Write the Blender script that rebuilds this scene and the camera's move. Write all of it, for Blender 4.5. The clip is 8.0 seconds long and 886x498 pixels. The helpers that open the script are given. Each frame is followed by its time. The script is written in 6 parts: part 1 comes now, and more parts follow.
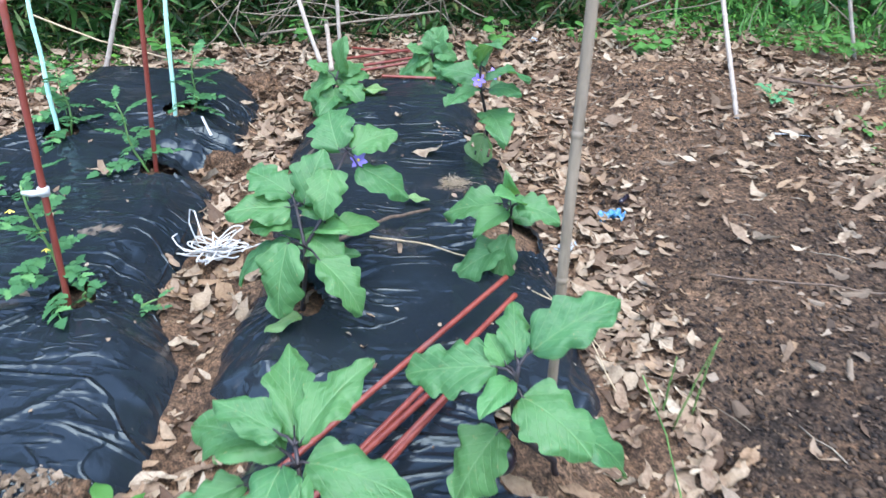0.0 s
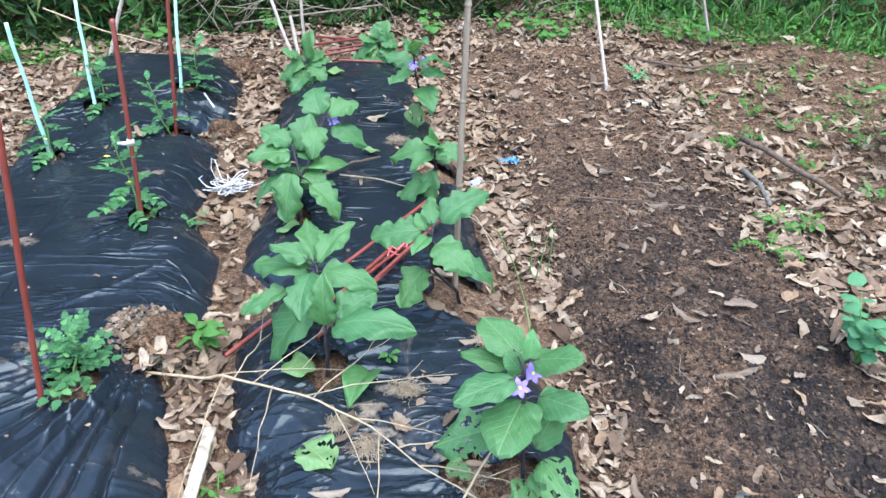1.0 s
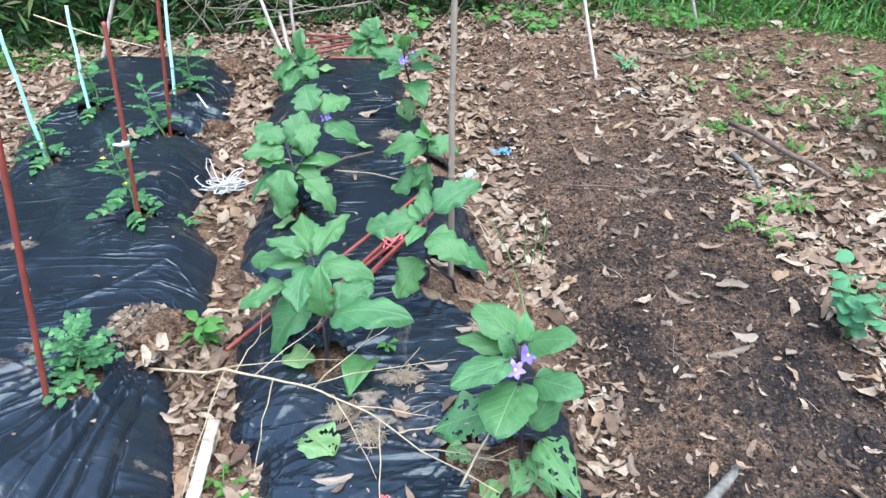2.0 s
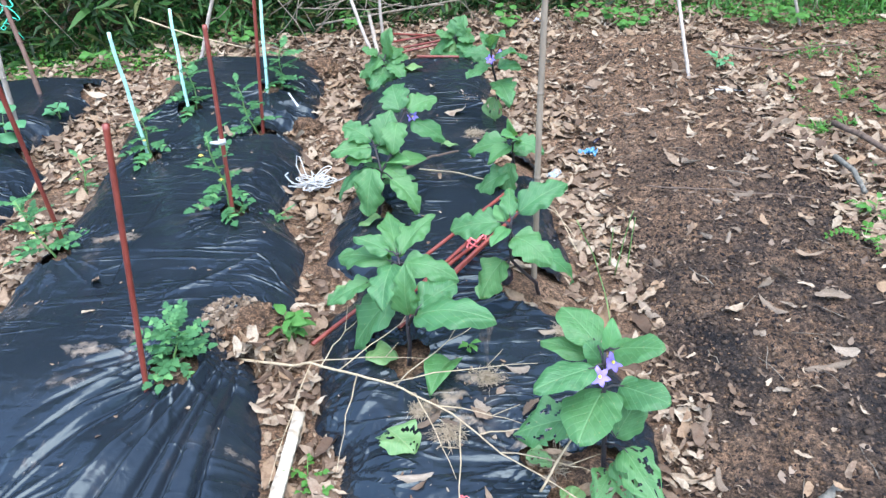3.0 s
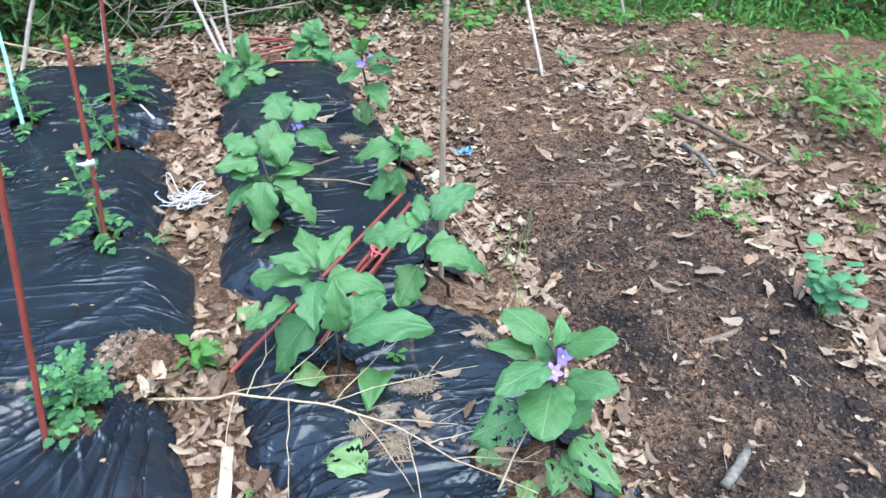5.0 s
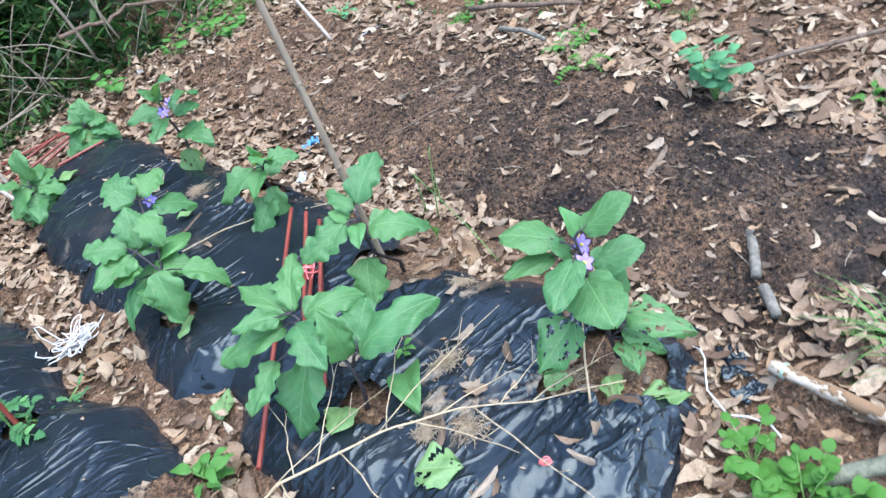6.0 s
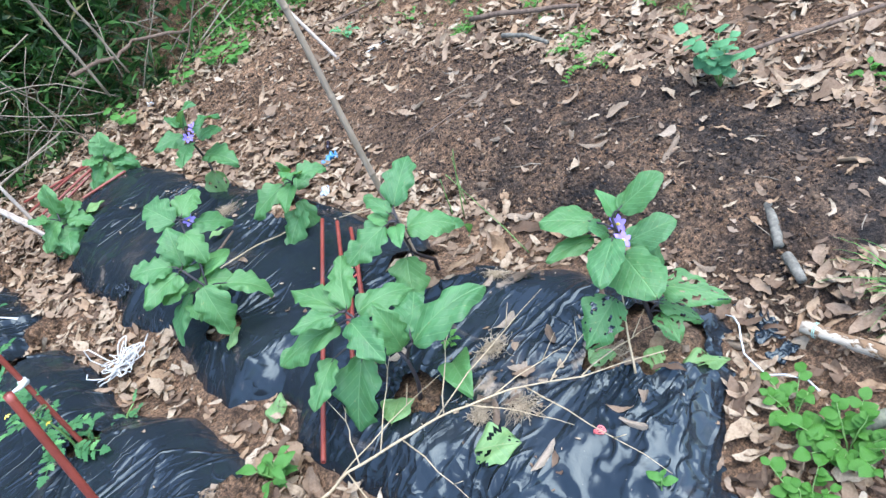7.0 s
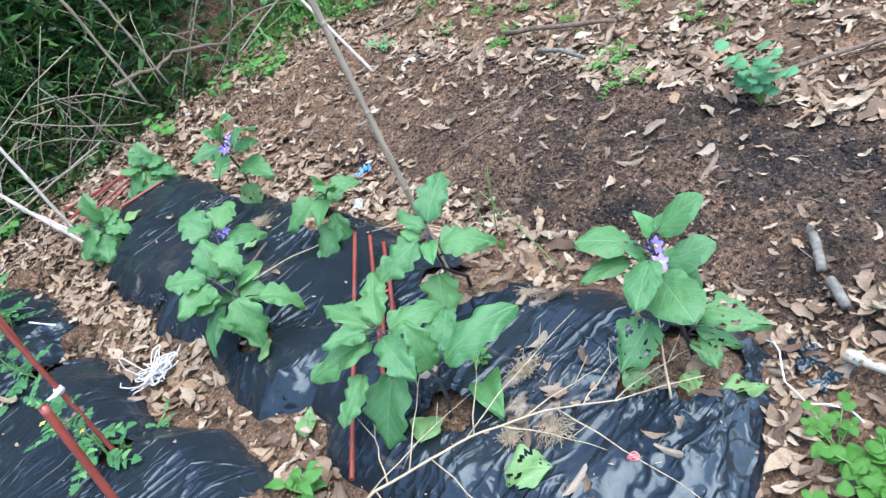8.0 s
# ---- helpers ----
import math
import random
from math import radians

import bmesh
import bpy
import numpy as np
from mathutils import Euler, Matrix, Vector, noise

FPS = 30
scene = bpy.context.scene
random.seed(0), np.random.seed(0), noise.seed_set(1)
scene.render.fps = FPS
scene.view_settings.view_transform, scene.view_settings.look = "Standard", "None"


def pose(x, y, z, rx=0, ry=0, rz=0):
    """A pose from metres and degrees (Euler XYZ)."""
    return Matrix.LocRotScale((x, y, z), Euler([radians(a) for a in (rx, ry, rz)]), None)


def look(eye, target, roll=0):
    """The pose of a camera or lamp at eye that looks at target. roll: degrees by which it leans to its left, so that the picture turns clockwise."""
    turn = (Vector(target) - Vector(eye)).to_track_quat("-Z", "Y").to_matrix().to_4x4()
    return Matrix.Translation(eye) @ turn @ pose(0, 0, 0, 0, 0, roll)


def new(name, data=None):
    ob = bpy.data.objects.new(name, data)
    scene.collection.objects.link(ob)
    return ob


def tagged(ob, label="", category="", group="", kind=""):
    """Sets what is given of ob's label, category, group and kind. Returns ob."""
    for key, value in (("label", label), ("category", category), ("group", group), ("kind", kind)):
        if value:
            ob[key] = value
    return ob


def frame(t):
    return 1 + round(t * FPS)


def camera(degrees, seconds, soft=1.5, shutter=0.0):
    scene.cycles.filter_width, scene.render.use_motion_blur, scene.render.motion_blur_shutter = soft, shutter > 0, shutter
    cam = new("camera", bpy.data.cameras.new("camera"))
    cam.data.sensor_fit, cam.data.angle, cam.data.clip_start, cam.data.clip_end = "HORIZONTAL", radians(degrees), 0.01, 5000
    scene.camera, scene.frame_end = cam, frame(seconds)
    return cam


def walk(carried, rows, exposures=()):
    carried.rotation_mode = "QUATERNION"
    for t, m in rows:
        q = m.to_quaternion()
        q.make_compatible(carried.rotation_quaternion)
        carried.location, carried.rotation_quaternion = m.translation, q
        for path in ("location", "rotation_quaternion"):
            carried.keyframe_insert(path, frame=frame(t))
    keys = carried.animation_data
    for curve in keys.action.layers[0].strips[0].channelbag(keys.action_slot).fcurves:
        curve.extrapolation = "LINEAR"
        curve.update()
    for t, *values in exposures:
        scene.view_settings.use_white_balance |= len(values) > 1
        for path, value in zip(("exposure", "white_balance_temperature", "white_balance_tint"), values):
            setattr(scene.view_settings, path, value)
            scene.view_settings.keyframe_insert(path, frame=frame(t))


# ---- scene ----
cam = camera(62.7, 8.0, soft=1.4, shutter=0.15)
PATH = [
    (0, (0.100, -0.065, 1.084), (0.088, 1.631, 0.024), 0.1),
    (0.25, (0.097, -0.288, 1.153), (0.173, 1.383, 0.056), 1.2),
    (0.5, (0.090, -0.492, 1.232), (0.210, 1.164, 0.118), 1.6),
    (0.75, (0.094, -0.700, 1.327), (0.224, 0.952, 0.207), 1.7),
    (1, (0.102, -0.897, 1.416), (0.234, 0.758, 0.302), 1.6),
    (1.2, (0.106, -0.935, 1.426), (0.251, 0.714, 0.305), 1.3),
    (2.3, (0.109, -0.934, 1.41), (0.228, 0.717, 0.288), -0.7),
    (2.5, (0.094, -0.938, 1.406), (0.163, 0.707, 0.27), -0.5),
    (3, (0.098, -0.926, 1.426), (0.016, 0.726, 0.301), -3.0),
    (3.5, (0.108, -0.916, 1.414), (0.043, 0.735, 0.287), -2.8),
    (4, (0.072, -0.912, 1.43), (0.077, 0.734, 0.294), -0.7),
    (4.5, (-0.033, -0.921, 1.45), (0.167, 0.712, 0.314), 3.2),
    (4.7, (-0.074, -0.926, 1.453), (0.212, 0.698, 0.322), 5.0),
    (5.8, (-0.301, -0.671, 1.381), (0.409, 0.752, 0.168), -17.2),
    (6, (-0.36, -0.675, 1.375), (0.379, 0.709, 0.134), -21.2),
    (6.5, (-0.532, -0.716, 1.4), (0.264, 0.6, 0.122), -25.5),
    (7, (-0.499, -0.688, 1.428), (0.272, 0.702, 0.214), -24.8),
    (7.5, (-0.484, -0.675, 1.423), (0.277, 0.734, 0.225), -25.1),
    (8, (-0.488, -0.67, 1.434), (0.244, 0.782, 0.27), -25.1),
]
walk(cam, [(t, look(eye, target, roll)) for t, eye, target, roll in PATH], [(0, 2.68), (1.2, 2.70), (2.4, 2.76), (8, 2.76)])

# ---------------------------------------------------------------- light
world = bpy.data.worlds.new("overcast_sky")
scene.world = world
world.use_nodes = True
wn = world.node_tree
sky = wn.nodes.new("ShaderNodeTexSky")
sky.sky_type, sky.sun_disc = "NISHITA", False
sky.sun_elevation, sky.sun_rotation = radians(72), radians(153)
sky.air_density, sky.dust_density, sky.ozone_density = 1.0, 0.7, 2.0
wn.links.new(sky.outputs[0], wn.nodes["Background"].inputs[0])
wn.nodes["Background"].inputs[1].default_value = 0.13
sun = new("sun", bpy.data.lights.new("sun", "SUN"))
sun.data.energy, sun.data.angle, sun.data.color = 1.4, radians(66), (0.94, 0.965, 1.0)
sun.matrix_world = look((0.85, -1.7, 6.0), (0, 0, 0))
scene.view_settings.exposure = 2.76

# ---------------------------------------------------------------- small tools
rng = np.random.default_rng(7)


def hash2(ix, iy, seed):
    h = (ix.astype(np.int64) * 374761393 + iy.astype(np.int64) * 668265263 + seed * 974634777) & 0xFFFFFFFF
    h = ((h ^ (h >> 13)) * 1274126177) & 0xFFFFFFFF
    return ((h ^ (h >> 16)) & 0xFFFF) / 65535.0


def vnoise(x, y, seed=0):
    """Smooth value noise from -1 to 1."""
    x, y = np.asarray(x, float), np.asarray(y, float)
    ix, iy = np.floor(x), np.floor(y)
    fx, fy = x - ix, y - iy
    fx, fy = fx * fx * (3 - 2 * fx), fy * fy * (3 - 2 * fy)
    a, b = hash2(ix, iy, seed), hash2(ix + 1, iy, seed)
    c, d = hash2(ix, iy + 1, seed), hash2(ix + 1, iy + 1, seed)
    return 2 * ((a * (1 - fx) + b * fx) * (1 - fy) + (c * (1 - fx) + d * fx) * fy) - 1


def fbm(x, y, freq, octaves=4, seed=0):
    total, amp = 0.0, 0.5
    for k in range(octaves):
        total = total + amp * vnoise(np.asarray(x) * freq + 17.3 * k, np.asarray(y) * freq - 9.1 * k, seed + k)
        freq, amp = freq * 2.03, amp * 0.5
    return total


def smooth(a, b, v):
    t = np.clip((np.asarray(v, float) - a) / (b - a), 0, 1)
    return t * t * (3 - 2 * t)


def thing(name, place=(0, 0, 0), label="", category="", group=""):
    ob = new(name)
    ob.location = place
    ob.empty_display_size = 0.05
    return tagged(ob, label, category, group)


def finish(bm, name, material, smooth_faces=True):
    me = bpy.data.meshes.new(name)
    bm.to_mesh(me)
    bm.free()
    me.materials.append(material)
    if smooth_faces:
        me.polygons.foreach_set("use_smooth", [True] * len(me.polygons))
    return me


def part(name, bm, material, parent, label=""):
    """One mesh under a thing; the bmesh is in world metres and is moved to the thing's base."""
    me = bm if isinstance(bm, bpy.types.Mesh) else finish(bm, name, material)
    if not isinstance(bm, bpy.types.Mesh) and parent is not None:
        top = parent
        shift = Vector((0, 0, 0))
        while top is not None:
            shift += top.location
            top = top.parent
        me.transform(Matrix.Translation(-shift))
    ob = new(name, me)
    ob.parent = parent
    return tagged(ob, label)


def solid(name, bm, material, label="", category="", group="", kind="", at=None):
    """A top-level thing of one mesh, with its origin at its base."""
    me = finish(bm, name, material)
    if at is not None:
        me.transform(Matrix.Translation(-Vector(at)))
    ob = new(name, me)
    if at is not None:
        ob.location = at
    return tagged(ob, label, category, group, kind)


def raw(name, verts, faces, material, smooth_faces=True):
    me = bpy.data.meshes.new(name)
    me.from_pydata(verts, [], faces)
    me.materials.append(material)
    if smooth_faces:
        me.polygons.foreach_set("use_smooth", [True] * len(me.polygons))
    return me


def tube(bm, pts, radii, sides=7, caps=True):
    pts = [Vector(p) for p in pts]
    if not hasattr(radii, "__len__"):
        radii = [radii] * len(pts)
    rings = []
    side = None
    for k, p in enumerate(pts):
        d = (pts[min(k + 1, len(pts) - 1)] - pts[max(k - 1, 0)]).normalized()
        if side is None:
            side = d.orthogonal().normalized()
        side = (side - d * side.dot(d)).normalized()
        up = d.cross(side)
        rings.append([bm.verts.new(p + radii[k] * (math.cos(a) * side + math.sin(a) * up))
                      for a in (2 * math.pi * j / sides for j in range(sides))])
    for r0, r1 in zip(rings, rings[1:]):
        for j in range(sides):
            bm.faces.new((r0[j], r0[(j + 1) % sides], r1[(j + 1) % sides], r1[j]))
    if caps:
        bm.faces.new(rings[0][::-1])
        bm.faces.new(rings[-1])
    return rings


def bent(a, b, sag=0.0, n=6, jitter=0.0, seed=0):
    """Points from a to b with a bow and a little wander."""
    a, b = Vector(a), Vector(b)
    r = random.Random(seed)
    out = []
    for k in range(n + 1):
        t = k / n
        p = a.lerp(b, t)
        p.z += sag * 4 * t * (1 - t)
        if 0 < k < n:
            p += Vector((r.uniform(-1, 1), r.uniform(-1, 1), r.uniform(-1, 1))) * jitter
        out.append(p)
    return out


# ---------------------------------------------------------------- materials
class Nodes:
    def __init__(self, name):
        self.m = bpy.data.materials.new(name)
        self.m.use_nodes = True
        self.t = self.m.node_tree
        self.b = self.t.nodes["Principled BSDF"]
        self.co = None

    def n(self, kind, **kw):
        nd = self.t.nodes.new(kind)
        for k, v in kw.items():
            if k == "data_type":
                nd.data_type = v
            elif k == "operation":
                nd.operation = v
            elif k == "blend_type":
                nd.blend_type = v
        return nd

    def link(self, a, b):
        self.t.links.new(a, b)

    def coords(self, which="Object"):
        if self.co is None:
            self.co = self.n("ShaderNodeTexCoord")
        return self.co.outputs[which]

    def stretch(self, sx, sy, sz, rz=0.0):
        mp = self.n("ShaderNodeMapping")
        self.link(self.coords(), mp.inputs["Vector"])
        mp.inputs["Scale"].default_value = (sx, sy, sz)
        mp.inputs["Rotation"].default_value = (0, 0, rz)
        return mp.outputs[0]

    def noise(self, scale, detail=5, rough=0.6, vector=None, distortion=0.0):
        nd = self.n("ShaderNodeTexNoise")
        nd.inputs["Scale"].default_value = scale
        nd.inputs["Detail"].default_value = detail
        nd.inputs["Roughness"].default_value = rough
        nd.inputs["Distortion"].default_value = distortion
        self.link(vector or self.coords(), nd.inputs["Vector"])
        return nd.outputs["Fac"]

    def ramp(self, fac, stops):
        nd = self.n("ShaderNodeValToRGB")
        el = nd.color_ramp.elements
        while len(el) < len(stops):
            el.new(0.5)
        for e, (p, c) in zip(el, stops):
            e.position = p
            e.color = (*c, 1) if len(c) == 3 else c
        self.link(fac, nd.inputs[0])
        return nd.outputs[0]

    def value(self, fac, a, b, lo, hi):
        nd = self.n("ShaderNodeMapRange")
        for k, v in zip(("From Min", "From Max", "To Min", "To Max"), (a, b, lo, hi)):
            nd.inputs[k].default_value = v
        self.link(fac, nd.inputs[0])
        return nd.outputs[0]

    def mix(self, fac, a, b, blend="MIX"):
        nd = self.n("ShaderNodeMix", data_type="RGBA", blend_type=blend)
        for sock, v in ((nd.inputs[0], fac), (nd.inputs[6], a), (nd.inputs[7], b)):
            if isinstance(v, bpy.types.NodeSocket):
                self.link(v, sock)
            elif isinstance(v, tuple):
                sock.default_value = (*v, 1)
            else:
                sock.default_value = v
        return nd.outputs[2]

    def math(self, op, a, b=None):
        nd = self.n("ShaderNodeMath", operation=op)
        for sock, v in zip(nd.inputs, (a, b)):
            if isinstance(v, bpy.types.NodeSocket):
                self.link(v, sock)
            elif v is not None:
                sock.default_value = v
        return nd.outputs[0]

    def bump(self, height, strength, distance):
        nd = self.n("ShaderNodeBump")
        nd.inputs["Strength"].default_value = strength
        nd.inputs["Distance"].default_value = distance
        self.link(height, nd.inputs["Height"])
        self.link(nd.outputs[0], self.b.inputs["Normal"])

    def set(self, color=None, rough=None, spec=None, metal=None):
        for key, v in (("Base Color", color), ("Roughness", rough), ("Specular IOR Level", spec), ("Metallic", metal)):
            if isinstance(v, bpy.types.NodeSocket):
                self.link(v, self.b.inputs[key])
            elif isinstance(v, tuple):
                self.b.inputs[key].default_value = (*v, 1)
            elif v is not None:
                self.b.inputs[key].default_value = v
        return self

    def island(self):
        return self.n("ShaderNodeNewGeometry").outputs["Random Per Island"]

    def random(self):
        return self.n("ShaderNodeObjectInfo").outputs["Random"]


def soil_material():
    k = Nodes("garden_soil")
    mid = k.noise(9, 6, 0.65)
    fine = k.noise(70, 6, 0.7)
    tone = k.ramp(mid, [(0.30, (0.085, 0.052, 0.033)), (0.5, (0.19, 0.116, 0.071)), (0.72, (0.32, 0.205, 0.130))])
    # charred dark earth on the bare plot
    pos = k.n("ShaderNodeSeparateXYZ")
    k.link(k.coords(), pos.inputs[0])
    inside = k.math("MULTIPLY", k.value(pos.outputs[0], 0.5, 0.72, 0, 1), k.value(pos.outputs[0], 1.75, 1.35, 0, 1))
    inside = k.math("MULTIPLY", inside, k.math("MULTIPLY", k.value(pos.outputs[1], 2.2, 0.9, 0.05, 1), k.value(pos.outputs[1], -0.8, -0.3, 0, 1)))
    dark = k.ramp(mid, [(0.34, (0.013, 0.012, 0.013)), (0.5, (0.045, 0.034, 0.028)), (0.68, (0.130, 0.088, 0.060))])
    patch = k.math("MULTIPLY", inside, k.value(k.noise(2.9, 6, 0.7), 0.40, 0.53, 0.20, 1.0))
    col = k.mix(patch, tone, dark)
    grain = k.ramp(fine, [(0.38, (0.25, 0.25, 0.25)), (0.5, (0.85, 0.85, 0.85)), (0.64, (1.75, 1.65, 1.55))])
    col = k.mix(0.9, col, grain, "MULTIPLY")
    grit = k.ramp(k.noise(210, 4, 0.7), [(0.40, (0.35, 0.35, 0.35)), (0.52, (1.0, 1.0, 1.0)), (0.64, (1.6, 1.55, 1.5))])
    col = k.mix(0.8, col, grit, "MULTIPLY")
    k.set(col, 0.93, 0.25)
    k.bump(k.math("ADD", k.noise(60, 8, 0.8), k.math("MULTIPLY", k.noise(190, 4, 0.7), 0.5)), 1.0, 0.022)
    return k.m


SMEARS = ((-.95, .535, .075), (-.85, .60, .05), (-.95, .40, .04), (.08, .43, .05), (.0, .33, .05), (.22, .21, .04), (.05, .29, .05), (.03, .37, .04), (.13, .43, .04),
          (.32, .55, .04), (-.80, 1.55, .06), (.12, 1.85, .06), (-.47, .21, .035), (-1.1, 1.1, .07))


def mulch_material():
    k = Nodes("black_plastic_film")
    dust = k.noise(3.2, 7, 0.68)
    spots = k.noise(38, 5, 0.7)
    smear = k.noise(5.5, 5, 0.7, k.stretch(1.0, 0.45, 1, 0.5), 0.6)
    dirt = k.math("ADD", k.value(dust, 0.60, 0.80, 0, 0.35), k.value(smear, 0.64, 0.74, 0, 0.45))
    # mud smears left by rain round old leaves
    warp = k.noise(9, 5, 0.7, None, 1.5)
    for sx, sy, r in SMEARS:
        off = k.n("ShaderNodeVectorMath", operation="SUBTRACT")
        k.link(k.coords(), off.inputs[0])
        off.inputs[1].default_value = (sx, sy, 0.11)
        mp = k.n("ShaderNodeMapping")
        k.link(off.outputs[0], mp.inputs["Vector"])
        mp.inputs["Rotation"].default_value = (0, 0, sx * 40)
        mp.inputs["Scale"].default_value = (1.0, 2.2, 0.3)
        ln = k.n("ShaderNodeVectorMath", operation="LENGTH")
        k.link(mp.outputs[0], ln.inputs[0])
        near = k.math("SUBTRACT", k.math("ADD", ln.outputs[1], k.math("MULTIPLY", warp, 0.22)), 0.11)
        dirt = k.math("ADD", dirt, k.value(near, r, r * 0.35, 0.0, 0.85))
    dirt = k.math("MINIMUM", k.math("MULTIPLY", dirt, k.value(spots, 0.38, 0.58, 0.1, 1.0)), 0.9)
    haze = k.value(dust, 0.40, 0.72, 0.0, 0.035)
    col = k.mix(haze, (0.0085, 0.0122, 0.0170), (0.13, 0.13, 0.135))
    col = k.mix(dirt, col, (0.215, 0.165, 0.120))
    flecks = k.value(k.noise(120, 3, 0.5), 0.72, 0.77, 0.0, 0.45)
    col = k.mix(flecks, col, (0.26, 0.21, 0.16))
    rough = k.math("ADD", k.value(k.noise(7, 4, 0.6), 0.3, 0.7, 0.13, 0.25), k.math("MULTIPLY", dirt, 0.55))
    k.set(col, rough, 0.38)
    k.b.inputs["Specular Tint"].default_value = (0.80, 0.96, 1.0, 1)

    def crease(scale, vector, width, distortion):
        v = k.noise(scale, 1, 0.4, vector, distortion)
        return k.value(k.math("ABSOLUTE", k.math("SUBTRACT", v, 0.5)), 0.0, width, 1.0, 0.0)

    def region(scale, seed_turn, lo, hi):
        return k.value(k.noise(scale, 3, 0.55, k.stretch(1, 1, 1, seed_turn)), lo, hi, 0.0, 1.0)
    folds = None
    for scale, sx, sy, turn, width, zone, weight in ((9, 1.0, 0.10, 0.30, 0.05, 2.1, 0.9), (8, 0.10, 1.0, -0.30, 0.05, 2.6, 1.1), (9, 0.12, 1.0, -0.80, 0.05, 2.3, 1.0),
                                                     (7, 0.16, 1.0, 0.75, 0.045, 3.1, 1.0), (13, 0.5, 1.0, 0.9, 0.06, 3.4, 0.8), (22, 0.3, 1.0, -0.4, 0.07, 4.4, 0.35)):
        one = k.math("MULTIPLY", crease(scale, k.stretch(sx, sy, 1, turn), width, 0.8), k.math("MULTIPLY", region(zone, zone * 7 + turn, 0.50, 0.62), weight))
        folds = one if folds is None else k.math("ADD", folds, one)
    pos = k.n("ShaderNodeSeparateXYZ")
    k.link(k.coords(), pos.inputs[0])
    drawn = k.math("MULTIPLY", k.value(pos.outputs[1], 0.66, 0.46, 0, 1), k.value(pos.outputs[0], -0.36, -0.42, 0, 1))  # pulled tight below the heap
    folds = k.math("MULTIPLY", folds, k.value(drawn, 0, 1, 0.9, 0.12))
    k.bump(k.math("ADD", k.math("ADD", folds, k.math("MULTIPLY", k.noise(6, 3, 0.5), 1.8)), k.math("ADD", k.math("MULTIPLY", k.noise(15, 3, 0.55, None, 0.8), 0.55), k.math("MULTIPLY", k.noise(60, 2, 0.5), 0.05))), 0.8, 0.0055)
    return k.m


def leaf_material(name, deep, light, veins=(0.16, 0.30, 0.13), rough=0.5, seethrough=0.25, holes=False):
    """Object coordinates run along the leaf: x across (-0.5 to 0.5), y from stalk to tip (0 to 1)."""
    k = Nodes(name)
    pos = k.n("ShaderNodeSeparateXYZ")
    k.link(k.coords(), pos.inputs[0])
    u = k.math("ABSOLUTE", pos.outputs[0])
    rib = k.value(u, 0.0, 0.022, 1, 0)
    side = k.math("PINGPONG", k.math("MULTIPLY", k.math("SUBTRACT", pos.outputs[1], k.math("MULTIPLY", u, 0.8)), 6.5), 0.5)
    lat = k.value(side, 0.0, 0.07, 0.75, 0)
    vein = k.math("MAXIMUM", rib, lat)
    mott = k.noise(3.5, 6, 0.65)
    col = k.mix(k.value(mott, 0.32, 0.68, 0, 1), deep, light)
    col = k.mix(k.value(k.random(), 0, 1, 0.0, 0.55), col, k.mix(0.5, light, (0.10, 0.20, 0.05)))
    col = k.mix(k.math("MULTIPLY", vein, 0.6), col, veins)
    spots = k.noise(16, 3, 0.6)
    col = k.mix(k.value(spots, 0.66, 0.73, 0, 0.6), col, (0.30, 0.24, 0.10))
    k.set(col, k.value(mott, 0.3, 0.7, rough - 0.06, rough + 0.1), 0.4)
    k.bump(k.math("SUBTRACT", k.math("MULTIPLY", k.noise(9, 3, 0.5), 0.6), vein), 0.35, 0.02)
    if seethrough:
        tr = k.n("ShaderNodeBsdfTranslucent")
        k.link(k.mix(0.6, col, (0.22, 0.45, 0.06)), tr.inputs[0])
        mx = k.n("ShaderNodeMixShader")
        mx.inputs[0].default_value = seethrough
        k.link(k.b.outputs[0], mx.inputs[1])
        k.link(tr.outputs[0], mx.inputs[2])
        k.link(mx.outputs[0], k.t.nodes["Material Output"].inputs[0])
    return k.m


def plain_leaf_material(name, stops, rough=0.6, seethrough=0.2, per_island=True):
    """For masses of small leaves: a colour per leaf, with blotches."""
    k = Nodes(name)
    col = k.ramp(k.island() if per_island else k.random(), stops)
    blot = k.noise(55, 4, 0.6)
    col = k.mix(0.7, col, k.ramp(blot, [(0.3, (0.62, 0.62, 0.62)), (0.6, (1.0, 1.0, 1.0)), (0.8, (1.25, 1.2, 1.1))]), "MULTIPLY")
    k.set(col, rough, 0.22)
    k.bump(k.noise(140, 4, 0.6), 0.3, 0.004)
    if seethrough:
        tr = k.n("ShaderNodeBsdfTranslucent")
        k.link(col, tr.inputs[0])
        mx = k.n("ShaderNodeMixShader")
        mx.inputs[0].default_value = seethrough
        k.link(k.b.outputs[0], mx.inputs[1])
        k.link(tr.outputs[0], mx.inputs[2])
        k.link(mx.outputs[0], k.t.nodes["Material Output"].inputs[0])
    return k.m


